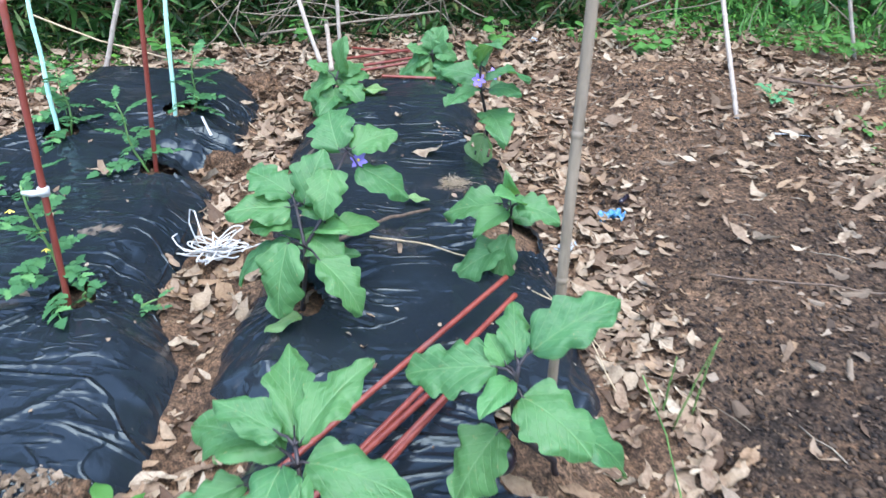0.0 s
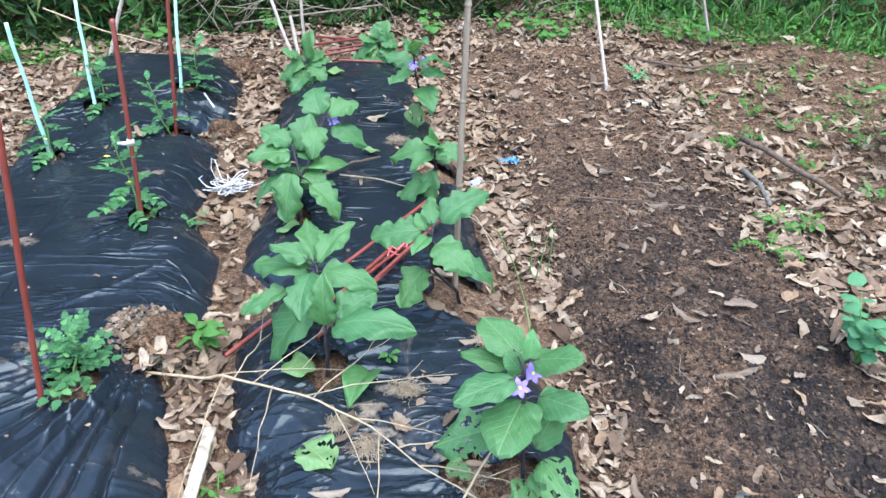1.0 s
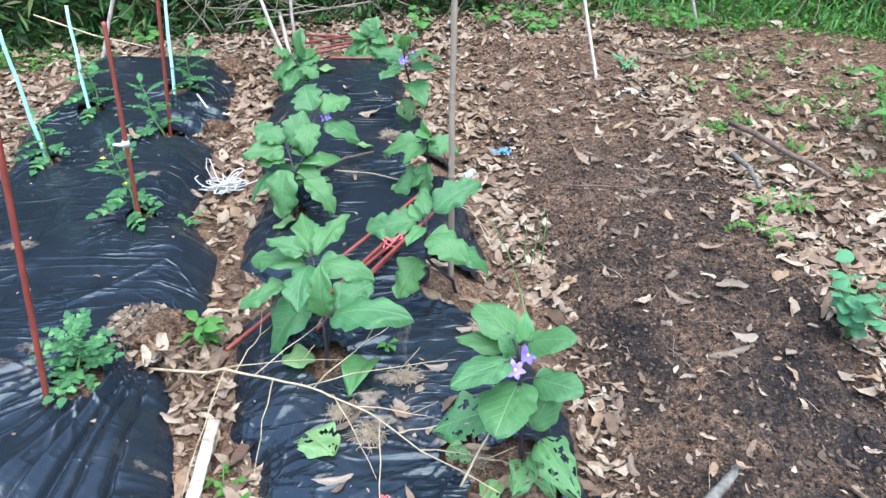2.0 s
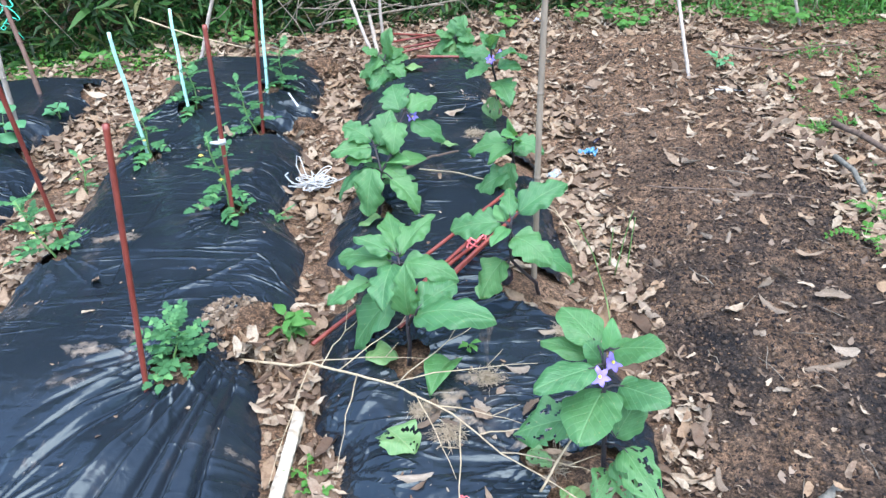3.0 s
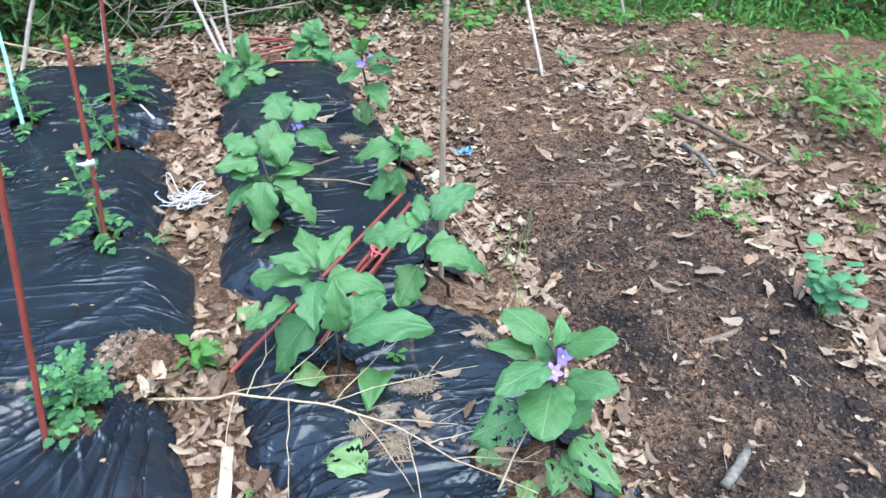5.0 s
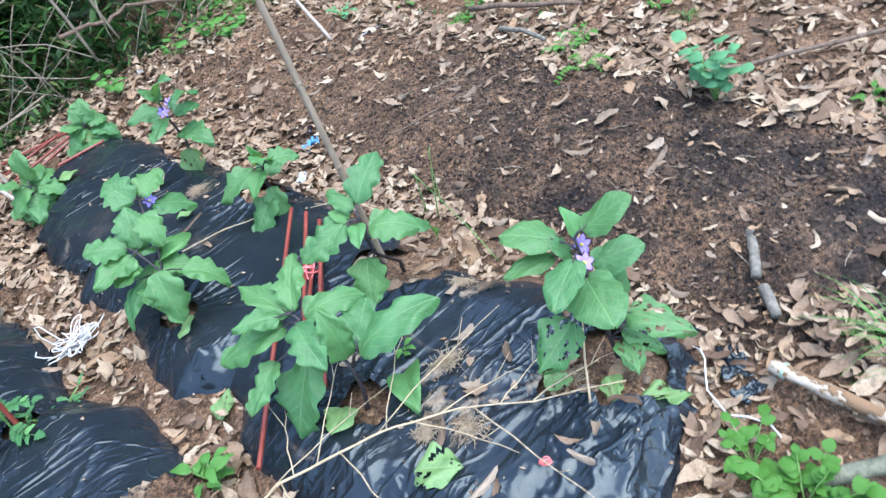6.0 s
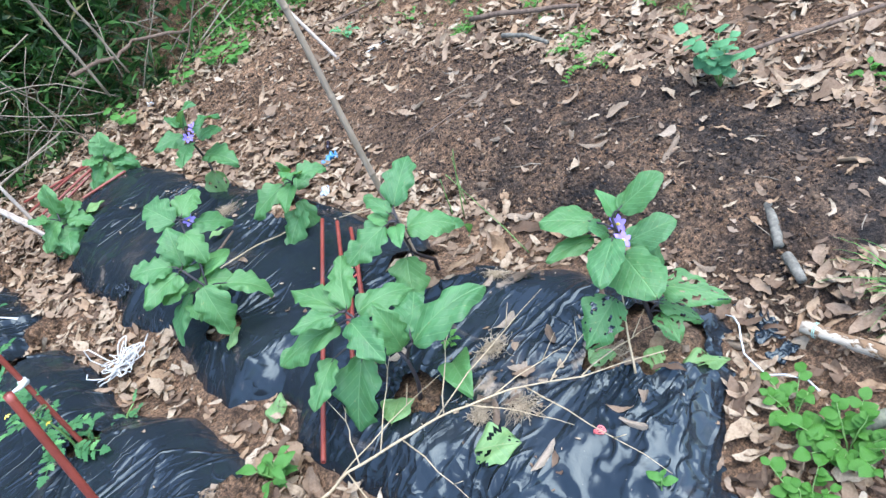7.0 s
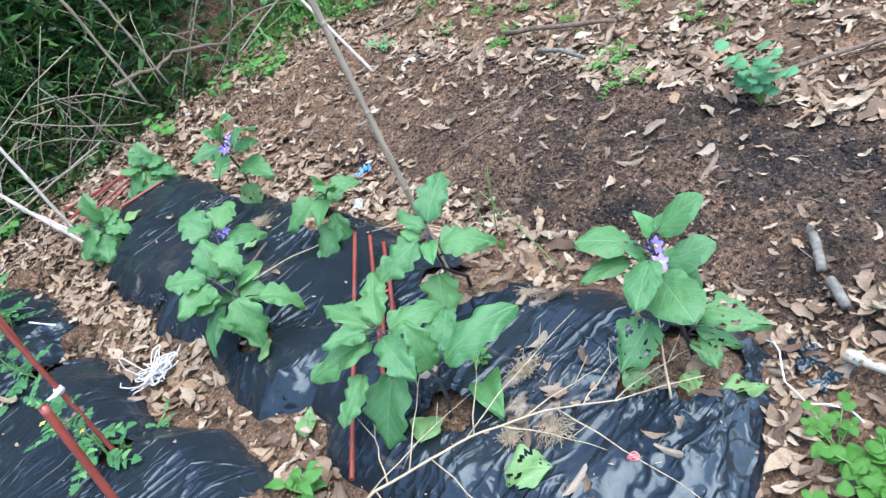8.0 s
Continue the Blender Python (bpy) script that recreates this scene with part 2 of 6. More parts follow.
def dry_leaf_material(name, stops, per_island=True):
    """Dead leaves: a tone per leaf, brown blotches and pale rubbed patches."""
    k = Nodes(name)
    col = k.ramp(k.island() if per_island else k.random(), stops)
    blot = k.noise(38, 5, 0.65)
    col = k.mix(k.value(blot, 0.50, 0.68, 0, 0.6), col, (0.085, 0.048, 0.030))
    fine = k.noise(160, 4, 0.6)
    col = k.mix(0.6, col, k.ramp(fine, [(0.3, (0.62, 0.60, 0.58)), (0.55, (1.0, 1.0, 1.0)), (0.75, (1.25, 1.24, 1.22))]), "MULTIPLY")
    k.set(col, k.value(blot, 0.3, 0.7, 0.7, 0.92), 0.18)
    k.bump(k.math("ADD", k.noise(70, 3, 0.6), k.math("MULTIPLY", fine, 0.5)), 0.5, 0.004)
    return k.m


def stick_material(name, a, b, rough=0.6, stretch=(1, 1, 0.15), scale=60, spec=0.4, bump=0.25):
    k = Nodes(name)
    g = k.noise(scale, 6, 0.65, k.stretch(*stretch))
    wear = k.noise(14, 5, 0.6)
    col = k.mix(k.value(g, 0.35, 0.65, 0, 1), a, b)
    col = k.mix(k.value(wear, 0.58, 0.72, 0, 0.55), col, tuple(0.55 * v + 0.06 for v in a))
    k.set(col, k.value(wear, 0.3, 0.7, rough - 0.1, rough + 0.12), spec)
    k.bump(g, bump, 0.004)
    return k.m


def peeling_material():
    k = Nodes("peeling_pale_wood")
    flake = k.noise(34, 5, 0.65, k.stretch(1, 0.55, 1))
    bare = k.mix(k.value(k.noise(120, 4, 0.6, k.stretch(1, 0.2, 1)), 0.3, 0.7, 0, 1), (0.27, 0.22, 0.16), (0.42, 0.365, 0.295))
    col = k.mix(k.value(flake, 0.465, 0.52, 0, 1), bare, (0.15, 0.092, 0.052))
    col = k.mix(k.value(k.noise(60, 3, 0.6), 0.62, 0.7, 0, 0.8), col, (0.05, 0.032, 0.022))
    k.set(col, 0.85, 0.25)
    k.bump(k.value(flake, 0.48, 0.56, 0, 1), 0.8, 0.004)
    return k.m


SOIL = soil_material()
FILM = mulch_material()
AUBERGINE_LEAF = leaf_material("aubergine_leaf", (0.025, 0.094, 0.034), (0.050, 0.160, 0.056))
YOUNG_LEAF = leaf_material("young_aubergine_leaf", (0.042, 0.150, 0.048), (0.068, 0.205, 0.066), seethrough=0.28)
PALE_LEAF = leaf_material("fallen_pale_leaf", (0.080, 0.175, 0.062), (0.150, 0.255, 0.095), veins=(0.24, 0.31, 0.15))
TOMATO_LEAF = plain_leaf_material("tomato_leaf", [(0.0, (0.045, 0.145, 0.056)), (0.6, (0.080, 0.225, 0.085)), (1.0, (0.125, 0.30, 0.105))], 0.55, 0.3)
WEED_LEAF = plain_leaf_material("weed_leaf", [(0.0, (0.03, 0.10, 0.025)), (0.5, (0.06, 0.18, 0.038)), (1.0, (0.11, 0.27, 0.06))], 0.5, 0.3)
LIME_LEAF = plain_leaf_material("lime_green_leaf", [(0.0, (0.018, 0.066, 0.012)), (0.4, (0.045, 0.145, 0.025)), (0.75, (0.075, 0.215, 0.034)), (1.0, (0.130, 0.300, 0.050))], 0.45, 0.35)
ROUND_LEAF = plain_leaf_material("round_leaf", [(0.0, (0.040, 0.145, 0.060)), (0.5, (0.068, 0.205, 0.092)), (1.0, (0.11, 0.28, 0.13))], 0.55, 0.2)
# bamboo grass: near-black lower stops put the shade of the thicket's gaps into leaf colour
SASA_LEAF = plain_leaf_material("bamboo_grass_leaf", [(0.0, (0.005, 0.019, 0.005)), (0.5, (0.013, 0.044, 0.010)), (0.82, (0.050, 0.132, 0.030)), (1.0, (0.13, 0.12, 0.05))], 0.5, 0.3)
VINE_LEAF = plain_leaf_material("vine_leaf", [(0.0, (0.014, 0.055, 0.016)), (0.6, (0.032, 0.115, 0.028)), (1.0, (0.07, 0.20, 0.045))], 0.5, 0.3)
DRY_LEAF = dry_leaf_material("dry_leaf", [(0.0, (0.064, 0.041, 0.028)), (0.2, (0.125, 0.085, 0.057)), (0.45, (0.195, 0.142, 0.100)), (0.60, (0.205, 0.135, 0.082)), (0.72, (0.245, 0.186, 0.128)), (0.92, (0.268, 0.212, 0.152)), (1.0, (0.310, 0.256, 0.190))])
SINGLE_DRY = dry_leaf_material("single_dry_leaf", [(0.0, (0.11, 0.080, 0.058)), (0.6, (0.185, 0.142, 0.104)), (1.0, (0.265, 0.215, 0.165))], False)
CRUMB = plain_leaf_material("soil_crumb", [(0.0, (0.008, 0.007, 0.008)), (0.5, (0.030, 0.022, 0.018)), (0.85, (0.065, 0.043, 0.030)), (1.0, (0.120, 0.080, 0.055))], 0.95, 0.0)
LEAF_BIT = plain_leaf_material("leaf_bit", [(0.0, (0.045, 0.031, 0.022)), (0.6, (0.105, 0.073, 0.052)), (1.0, (0.20, 0.15, 0.11))], 0.85, 0.0)
LUMP = plain_leaf_material("soil_lump", [(0.0, (0.018, 0.013, 0.011)), (0.7, (0.065, 0.044, 0.030)), (1.0, (0.12, 0.08, 0.052))], 0.95, 0.0)
HEAP_CRUMB = plain_leaf_material("heap_earth_crumb", [(0.0, (0.06, 0.042, 0.029)), (0.6, (0.14, 0.100, 0.067)), (1.0, (0.24, 0.185, 0.135))], 0.95, 0.0)
BROWN_CRUMB = plain_leaf_material("brown_soil_crumb", [(0.0, (0.06, 0.035, 0.02)), (0.6, (0.13, 0.078, 0.045)), (1.0, (0.22, 0.14, 0.085))], 0.95, 0.0)
STEM = stick_material("aubergine_stem", (0.010, 0.008, 0.012), (0.030, 0.024, 0.026), 0.5)
GREEN_STEM = stick_material("green_stem", (0.07, 0.16, 0.04), (0.14, 0.24, 0.07), 0.55)
PETAL = stick_material("violet_petal", (0.17, 0.11, 0.46), (0.30, 0.22, 0.60), 0.6, (1, 1, 1), 30)
YELLOW = stick_material("yellow_anther", (0.75, 0.55, 0.06), (0.85, 0.68, 0.12), 0.6, (1, 1, 1))
RED_STAKE = stick_material("red_plastic_coat", (0.115, 0.019, 0.013), (0.180, 0.035, 0.023), 0.42, (1, 1, 0.4), 30, 0.5)
MINT_STAKE = stick_material("mint_plastic_coat", (0.33, 0.60, 0.52), (0.42, 0.68, 0.60), 0.42, (1, 1, 0.4), 30, 0.5)
WHITE_STAKE = stick_material("weathered_white_pole", (0.21, 0.172, 0.140), (0.35, 0.300, 0.255), 0.78)
BAMBOO = stick_material("weathered_bamboo", (0.125, 0.098, 0.070), (0.215, 0.168, 0.122), 0.6)
GREY_WOOD = stick_material("weathered_grey_wood", (0.065, 0.062, 0.052), (0.155, 0.143, 0.118), 0.85, bump=0.6)
MOSSY = stick_material("mossy_bark", (0.050, 0.055, 0.038), (0.14, 0.145, 0.105), 0.9, (1, 1, 0.6), 50, 0.2, 0.9)
BARK = stick_material("brown_bark", (0.055, 0.036, 0.026), (0.13, 0.09, 0.065), 0.9, bump=0.7)
STRAW = stick_material("straw_twig", (0.24, 0.18, 0.11), (0.37, 0.29, 0.185), 0.65)
DRY_ROOT = stick_material("dusty_dry_grass", (0.20, 0.155, 0.105), (0.32, 0.255, 0.175), 0.9)
DEAD_STALK = stick_material("dead_stalk", (0.10, 0.08, 0.06), (0.22, 0.18, 0.135), 0.75)
PEELED = peeling_material()
PLANK = stick_material("pale_worn_slat", (0.20, 0.16, 0.11), (0.43, 0.38, 0.30), 0.75, (0.3, 0.3, 0.3), 60)
ROPE = stick_material("white_rope", (0.36, 0.355, 0.34), (0.54, 0.535, 0.52), 0.75, (1, 1, 1), 250, bump=0.6)
WHITE_PLASTIC = stick_material("white_plastic", (0.34, 0.34, 0.335), (0.48, 0.48, 0.47), 0.45, (1, 1, 1), 20, 0.5)
BLUE_FILM = stick_material("blue_plastic_film", (0.03, 0.13, 0.27), (0.06, 0.22, 0.38), 0.35, (1, 1, 1), 40, 0.5)
CLEAR_SCRAP = stick_material("pale_plastic_film", (0.22, 0.27, 0.33), (0.36, 0.42, 0.48), 0.35, (1, 1, 1), 40, 0.5)
GREEN_CORD = stick_material("green_cord", (0.03, 0.42, 0.26), (0.05, 0.55, 0.36), 0.5, (1, 1, 1), 90)
TIE_CORD = stick_material("pale_green_cord", (0.16, 0.30, 0.24), (0.30, 0.42, 0.36), 0.6, (1, 1, 1), 90)
PINK_CORD = stick_material("red_pink_cord", (0.62, 0.09, 0.09), (0.80, 0.22, 0.22), 0.6, (1, 1, 1), 90)
FRUIT = stick_material("black_aubergine_skin", (0.008, 0.006, 0.010), (0.016, 0.010, 0.020), 0.25, (1, 1, 1), 8, 0.5, 0.02)

# ---------------------------------------------------------------- the lie of the land
BED_RIGHT_OF_TOMATOES = ((-1.6, .1, .44, .6, .77, 1.13, 1.4, 1.7, 1.95, 2.1, 2.28, 2.8, 3.05),
                         (-.38, -.39, -.46, -.53, -.45, -.47, -.60, -.58, -.62, -.74, -.60, -.66, -.80))
BED_LEFT_OF_TOMATOES = ((-1.6, .8, 1.38, 1.76, 2.16, 2.42, 3.05), (-1.47, -1.40, -1.42, -1.44, -1.50, -1.47, -1.48))
BED_RIGHT_OF_AUBERGINES = ((-.26, -.18, -.12, -.06, .04, .17, .32, .46, .57, .71, .95, 1.03, 1.35, 1.9, 2.29, 3.0),
                           (.12, .16, .30, .42, .54, .53, .54, .51, .46, .41, .38, .42, .41, .35, .27, .16))
BED_LEFT_OF_AUBERGINES = ((-.26, -.15, -.04, .12, .24, .34, .54, .76, .87, .95, 1.06, 1.36, 1.6, 1.83, 2.0, 2.2, 2.61, 3.0),
                          (.04, -.03, -.12, -.24, -.25, -.32, -.36, -.35, -.28, -.28, -.41, -.41, -.36, -.47, -.40, -.46, -.46, -.34))
THICKET_EDGE = ((-9, -2.5, -1.6, -.7, .36, 1.07, 1.7, 2.4, 3.2, 5, 9), (2.6, 3.0, 3.25, 3.52, 3.75, 3.80, 3.72, 3.50, 3.2, 1.6, -4.0))
BARE = ((-.34, .93, .10), (-.40, 1.45, .09), (-.62, 1.57, .05), (-.57, 2.12, .09), (-.40, 1.80, .06), (-.36, .62, .07), (-1.58, 1.55, .10))  # trodden earth showing on the paths
BEDS = (  # left edge, right edge, near end, far end, height
    (BED_LEFT_OF_TOMATOES, BED_RIGHT_OF_TOMATOES, -1.6, 3.02, 0.115),
    (BED_LEFT_OF_AUBERGINES, BED_RIGHT_OF_AUBERGINES, -.24, 2.98, 0.095),
    (((-1.6, 3.0), (-3.4, -3.4)), ((-1.6, .3, 1.4, 1.73, 2.0, 2.37, 2.9), (-1.72, -1.71, -1.68, -1.66, -1.86, -1.80, -1.84)), 0.0, 2.86, 0.10),
)
HOLES = ((-.08, .50, .066), (.355, .095, .108), (.25, .165, .055), (.30, .83, .135), (-.235, 1.28, .06), (.27, 1.62, .09), (.24, 2.24, .09),
         (-.36, 2.52, .09), (.03, 2.90, .08), (-.30, .20, .07), (-.70, .46, .06), (-.73, 1.25, .05), (-.79, 1.97, .06),
         (-1.23, 1.73, .06), (-1.19, 2.2, .06), (-.86, 2.40, .06), (-1.28, 1.02, .055), (-.98, -.02, .05), (-1.76, 1.93, .12),
         (-1.80, 2.64, .12), (-2.1, 1.3, .07))


def edges(bed, y, wave=True):
    left = np.interp(y, *bed[0])
    right = np.interp(y, *bed[1])
    if wave:
        left = left + 0.022 * fbm(y * 1.0, y * 0 + 3, 9, 2, 5)
        right = right + 0.026 * fbm(y * 1.0, y * 0 + 8, 10, 2, 6)
    return left, right


def depth_in_bed(bed, x, y):
    left, right = edges(bed, y)
    (l0, r0), (l1, r1) = edges(bed, y - 0.03, False), edges(bed, y + 0.03, False)
    dl, dr = np.hypot(1, (l1 - l0) / 0.06), np.hypot(1, (r1 - r0) / 0.06)
    return np.minimum(np.minimum((x - left) / dl, (right - x) / dr), np.minimum(y - bed[2], bed[3] - y) + 0.012 * vnoise(x * 9, y * 0 + 4, 9))


def hole_depth(x, y):
    """Above 0 inside a planting hole."""
    best = np.full(np.shape(x), -9.0)
    ang = 0.18 * vnoise(np.asarray(x) * 22, np.asarray(y) * 22, 31)
    for hx, hy, r in HOLES:
        best = np.maximum(best, r * (1 + ang) - np.hypot(x - hx, y - hy))
    return best


def lie(x, y):
    """The ground's height without its crumbs."""
    x, y = np.asarray(x, float), np.asarray(y, float)
    z = 0.010 * fbm(x, y, 2.1, 3, 11)
    for bed in BEDS:
        d = depth_in_bed(bed, x, y)
        z = np.maximum(z, z + bed[4] * smooth(-0.06, 0.17, d) * (1 + 0.22 * fbm(x, y, 2.6, 2, 3)))
    plot = np.minimum(np.minimum(x - 0.56 - 0.05 * vnoise(y * 3, y * 0, 2), 1.62 - x), np.minimum(y + 0.35, 3.4 - y))
    z = z + 0.075 * smooth(0.0, 0.32, plot)
    far = y - np.interp(x, *THICKET_EDGE)
    z = z + 0.22 * np.clip(far - 0.2, 0, 14) * smooth(0.2, 1.2, far)
    return z


def ground_height(x, y):
    x, y = np.asarray(x, float), np.asarray(y, float)
    z = lie(x, y)
    near = smooth(14, 4, np.hypot(x, y - 1))
    bare = smooth(0.5, 0.75, x)
    crumbs = 0.010 * fbm(x, y, 14, 4, 40) + bare * (0.014 * fbm(x, y, 22, 4, 50) + 0.012 * fbm(x, y, 8, 2, 51))
    under = np.zeros(np.shape(x))
    for bed in BEDS:
        under = np.maximum(under, smooth(0.0, 0.05, depth_in_bed(bed, x, y)))
    pit = smooth(-0.02, 0.03, hole_depth(x, y))
    z = z + near * crumbs * (1 - 0.8 * under * (1 - pit)) - 0.028 * under * (1 - pit) - 0.012 * under * pit
    return z


def ground_at(x, y):
    return float(ground_height(np.array([x]), np.array([y]))[0])


def ridge(v, k, soft=0.006):
    """Crests where a noise crosses zero."""
    return np.maximum(0.0, 1 - np.sqrt(v * v + soft)) ** k


def film_height(bed, x, y, fold):
    z = lie(x, y) + 0.008
    d = depth_in_bed(bed, x, y)
    swirl = 0.07 * fbm(x, y, 2.4, 2, 60)
    a, b = x + swirl, y + 0.09 * fbm(x, y, 2.1, 2, 61)
    across = ridge(vnoise(a * 1.3, b * 7, 62), 5)
    fine = ridge(vnoise(a * 3.0, b * 27, 69), 5)
    along = ridge(vnoise(a * 24, b * 1.7, 63), 4) - 0.7 * ridge(vnoise(a * 19 + 4, b * 1.3, 81), 6)
    diag = ridge(vnoise((a + 0.7 * b) * 1.5, (a - b) * 8, 64), 5)
    kind = smooth(-0.2, 0.2, fbm(x, y, 1.5, 2, 65))
    edge = smooth(0.22, 0.02, d)
    some = smooth(-0.12, 0.24, fbm(x, y, 2.9, 2, 76))
    tight = smooth(-0.10, 0.28, fbm(x, y, 3.7, 2, 82))
    w = (across * kind + diag * (1 - kind)) * some * (1 - edge) + 0.30 * fine * tight + 0.75 * along * edge * fold * smooth(-0.25, 0.15, fbm(x, y, 3.1, 2, 83))
    pull = 0.0
    if bed[0] is BED_LEFT_OF_TOMATOES:  # long pleats fanning out from the heap of earth
        th, q = np.arctan2(y - 0.70, x + 0.56), np.hypot(x + 0.56, y - 0.70)
        th = th + 0.05 * fbm(x, y, 2.0, 2, 84)
        pull = smooth(0.62, 0.42, y) * smooth(-1.05, -0.74, x) * smooth(0.05, 0.2, q)
        pleats = 1.2 * ridge(vnoise(th * 7, q * 0.30, 72), 3, 0.02) - 1.9 * ridge(vnoise(th * 9 + 5, q * 0.35, 75), 5, 0.02)
        w = w * (1 - pull) + 3.6 * pull * (pleats - 0.06)
        z = z - 0.022 * smooth(0.16, 0.03, np.hypot(x + 0.735, (y - 0.36) * 0.8))  # trodden down round the stake
    z = z + 0.0075 * w + 0.004 * fbm(x, y, 5, 2, 66) + 0.013 * (1 - edge) * (1 - 0.6 * pull) * fbm(x + 0.5 * y, 1.6 * y - x, 2.0, 2, 77)
    if bed[0] is BED_LEFT_OF_AUBERGINES:  # the loose near end lies crumpled
        loose = smooth(0.16, -0.04, y - 0.25 * x)
        z = z + loose * (0.030 * ridge(fbm(x + 0.4 * y, y, 4.5, 2, 78), 5) + 0.016 * ridge(fbm(x - 0.3 * y, y - 0.5 * x, 9, 2, 79), 6) + 0.013 * ridge(fbm(x + 0.2 * y, y - 0.4 * x, 17, 2, 86), 5) - 0.019)
        flap = np.hypot(x + 0.275, y - 1.04)  # a loose flap stands up at the path
        z = z + 0.026 * smooth(0.055, 0.0, flap) * (0.4 + ridge(vnoise(x * 14 + y * 8, y * 3, 87), 2))
    for hx, hy, r in HOLES:  # pulled pleats round each planting hole
        q = np.hypot(x - hx, y - hy)
        th = np.arctan2(y - hy, x - hx)
        near = smooth(r + 0.26, r, q)
        z = z + 0.012 * near * (ridge(vnoise(th * 6.5 + hx * 9, q * 2.0, 67), 4) - 0.25) + 0.004 * smooth(r + 0.03, r, q)
    return z - 0.026 * smooth(0.05, -0.012, d)


def ground():
    fine = 0.013
    xs = np.arange(-3.0, 3.2, fine)
    ys = np.arange(-1.5, 4.6, fine)
    grow = np.cumsum(0.03 * 1.22 ** np.arange(36))
    xs = np.concatenate([xs[0] - grow[::-1], xs, xs[-1] + grow])
    ys = np.concatenate([ys[0] - grow[::-1], ys, ys[-1] + grow])
    X, Y = np.meshgrid(xs, ys)
    Z = ground_height(X, Y)
    nx, ny = len(xs), len(ys)
    idx = np.arange(nx * ny).reshape(ny, nx)
    faces = np.stack([idx[:-1, :-1], idx[:-1, 1:], idx[1:, 1:], idx[1:, :-1]], -1).reshape(-1, 4)
    me = bpy.data.meshes.new("ground")
    me.from_pydata(np.stack([X, Y, Z], -1).reshape(-1, 3).tolist(), [], faces.tolist())
    me.materials.append(SOIL)
    me.polygons.foreach_set("use_smooth", [True] * len(me.polygons))
    tagged(new("ground", me), "dark crumbly garden soil with brown trodden paths", "ground", kind="structure")


def film(bed, label, fold=1.0, step=0.0055, x_from=-9):
    left, right, y0, y1, _ = bed
    xs = np.arange(max(min(left[1]) - 0.04, x_from), max(right[1]) + 0.05, step)
    ys = np.arange(y0 - 0.03, y1 + 0.04, step)
    X, Y = np.meshgrid(xs, ys)
    inside = np.minimum(depth_in_bed(bed, X, Y) + 0.012 + 0.012 * vnoise(X * 17, Y * 17, 70), 0.008 * vnoise(X * 26, Y * 26, 71) - hole_depth(X, Y))
    gy, gx = np.gradient(inside, step)
    g2 = np.maximum(gx * gx + gy * gy, 0.25)
    back = np.where(inside < 0, np.clip(-inside, 0, 1.2 * step), 0)  # draw the outermost row onto the outline
    X, Y = X + back * gx / g2, Y + back * gy / g2
    keep = inside > 0
    Z = film_height(bed, X, Y, fold)
    nx, ny = len(xs), len(ys)
    idx = np.arange(nx * ny).reshape(ny, nx)
    quad = keep[:-1, :-1] | keep[:-1, 1:] | keep[1:, 1:] | keep[1:, :-1]
    faces = np.stack([idx[:-1, :-1], idx[:-1, 1:], idx[1:, 1:], idx[1:, :-1]], -1)[quad]
    used = np.unique(faces)
    remap = np.zeros(nx * ny, int)
    remap[used] = np.arange(len(used))
    verts = np.stack([X, Y, Z], -1).reshape(-1, 3)[used]
    ob = new("mulch_sheet", raw("mulch_sheet", verts.tolist(), remap[faces].tolist(), FILM))
    return tagged(ob, label, "plastic sheet", "mulch sheets over the beds")


ground()
film(BEDS[0], "wrinkled black plastic mulch sheet over the tomato bed", 1.6, 0.0044)
film(BEDS[1], "torn dusty black plastic mulch sheet over the aubergine bed", 0.8)
film(BEDS[2], "crumpled black plastic mulch sheet over the neighbouring bed", 0.8, 0.012, -3.2)

# ---------------------------------------------------------------- leaves
def leaf_mesh(name, material, lobes=3.0, deep=0.10, arch=0.10, fold=0.12, ripple=0.03, fat=0.75, seed=0, bites=0.0, nu=8, nv=24, blunt=0.72):
    """A sinuate leaf of length 1 and width 1, from the stalk at the origin along +y."""
    verts, faces = [], []
    for j in range(nv + 1):
        v = j / nv
        w = math.sin(math.pi * min(1, v ** fat)) ** blunt if v < 1 else 0
        body = w
        for i in range(nu + 1):
            c = 2 * i / nu - 1
            turn = 2 * math.pi * lobes * v + seed + (0.8 if c > 0 else 0)
            w = body * (1 + deep * (math.sin(turn) + 0.22 * math.sin(2 * turn + 0.7)) * (1 if 0.08 < v < 0.93 else 0.3))
            w = max(w, 0.03 if v > 0.9 else 0.02)
            lag = 1 + 0.10 * math.sin(5 * v + seed) * (1 if c > 0 else -1)
            x = 0.5 * c * w * lag
            z = arch * 4 * v * (1 - v) + fold * abs(x) + ripple * math.sin(9 * v + 4 * c + seed) * abs(c)
            z -= 0.10 * abs(c) ** 2.5 * (0.6 + 0.4 * math.sin(7 * v + seed * 2))
            verts.append((x, v - 0.03 * abs(c) * w, z))
    for j in range(nv):
        for i in range(nu):
            u, v = (i + 0.5) / nu, (j + 0.5) / nv
            if bites and abs(u - 0.5) > 0.10 and noise.noise((u * 6 + seed, v * 8, 3.1)) > 0.42 - bites:
                continue
            a = j * (nu + 1) + i
            faces.append((a, a + 1, a + nu + 2, a + nu + 1))
    return raw(name, verts, faces, material)


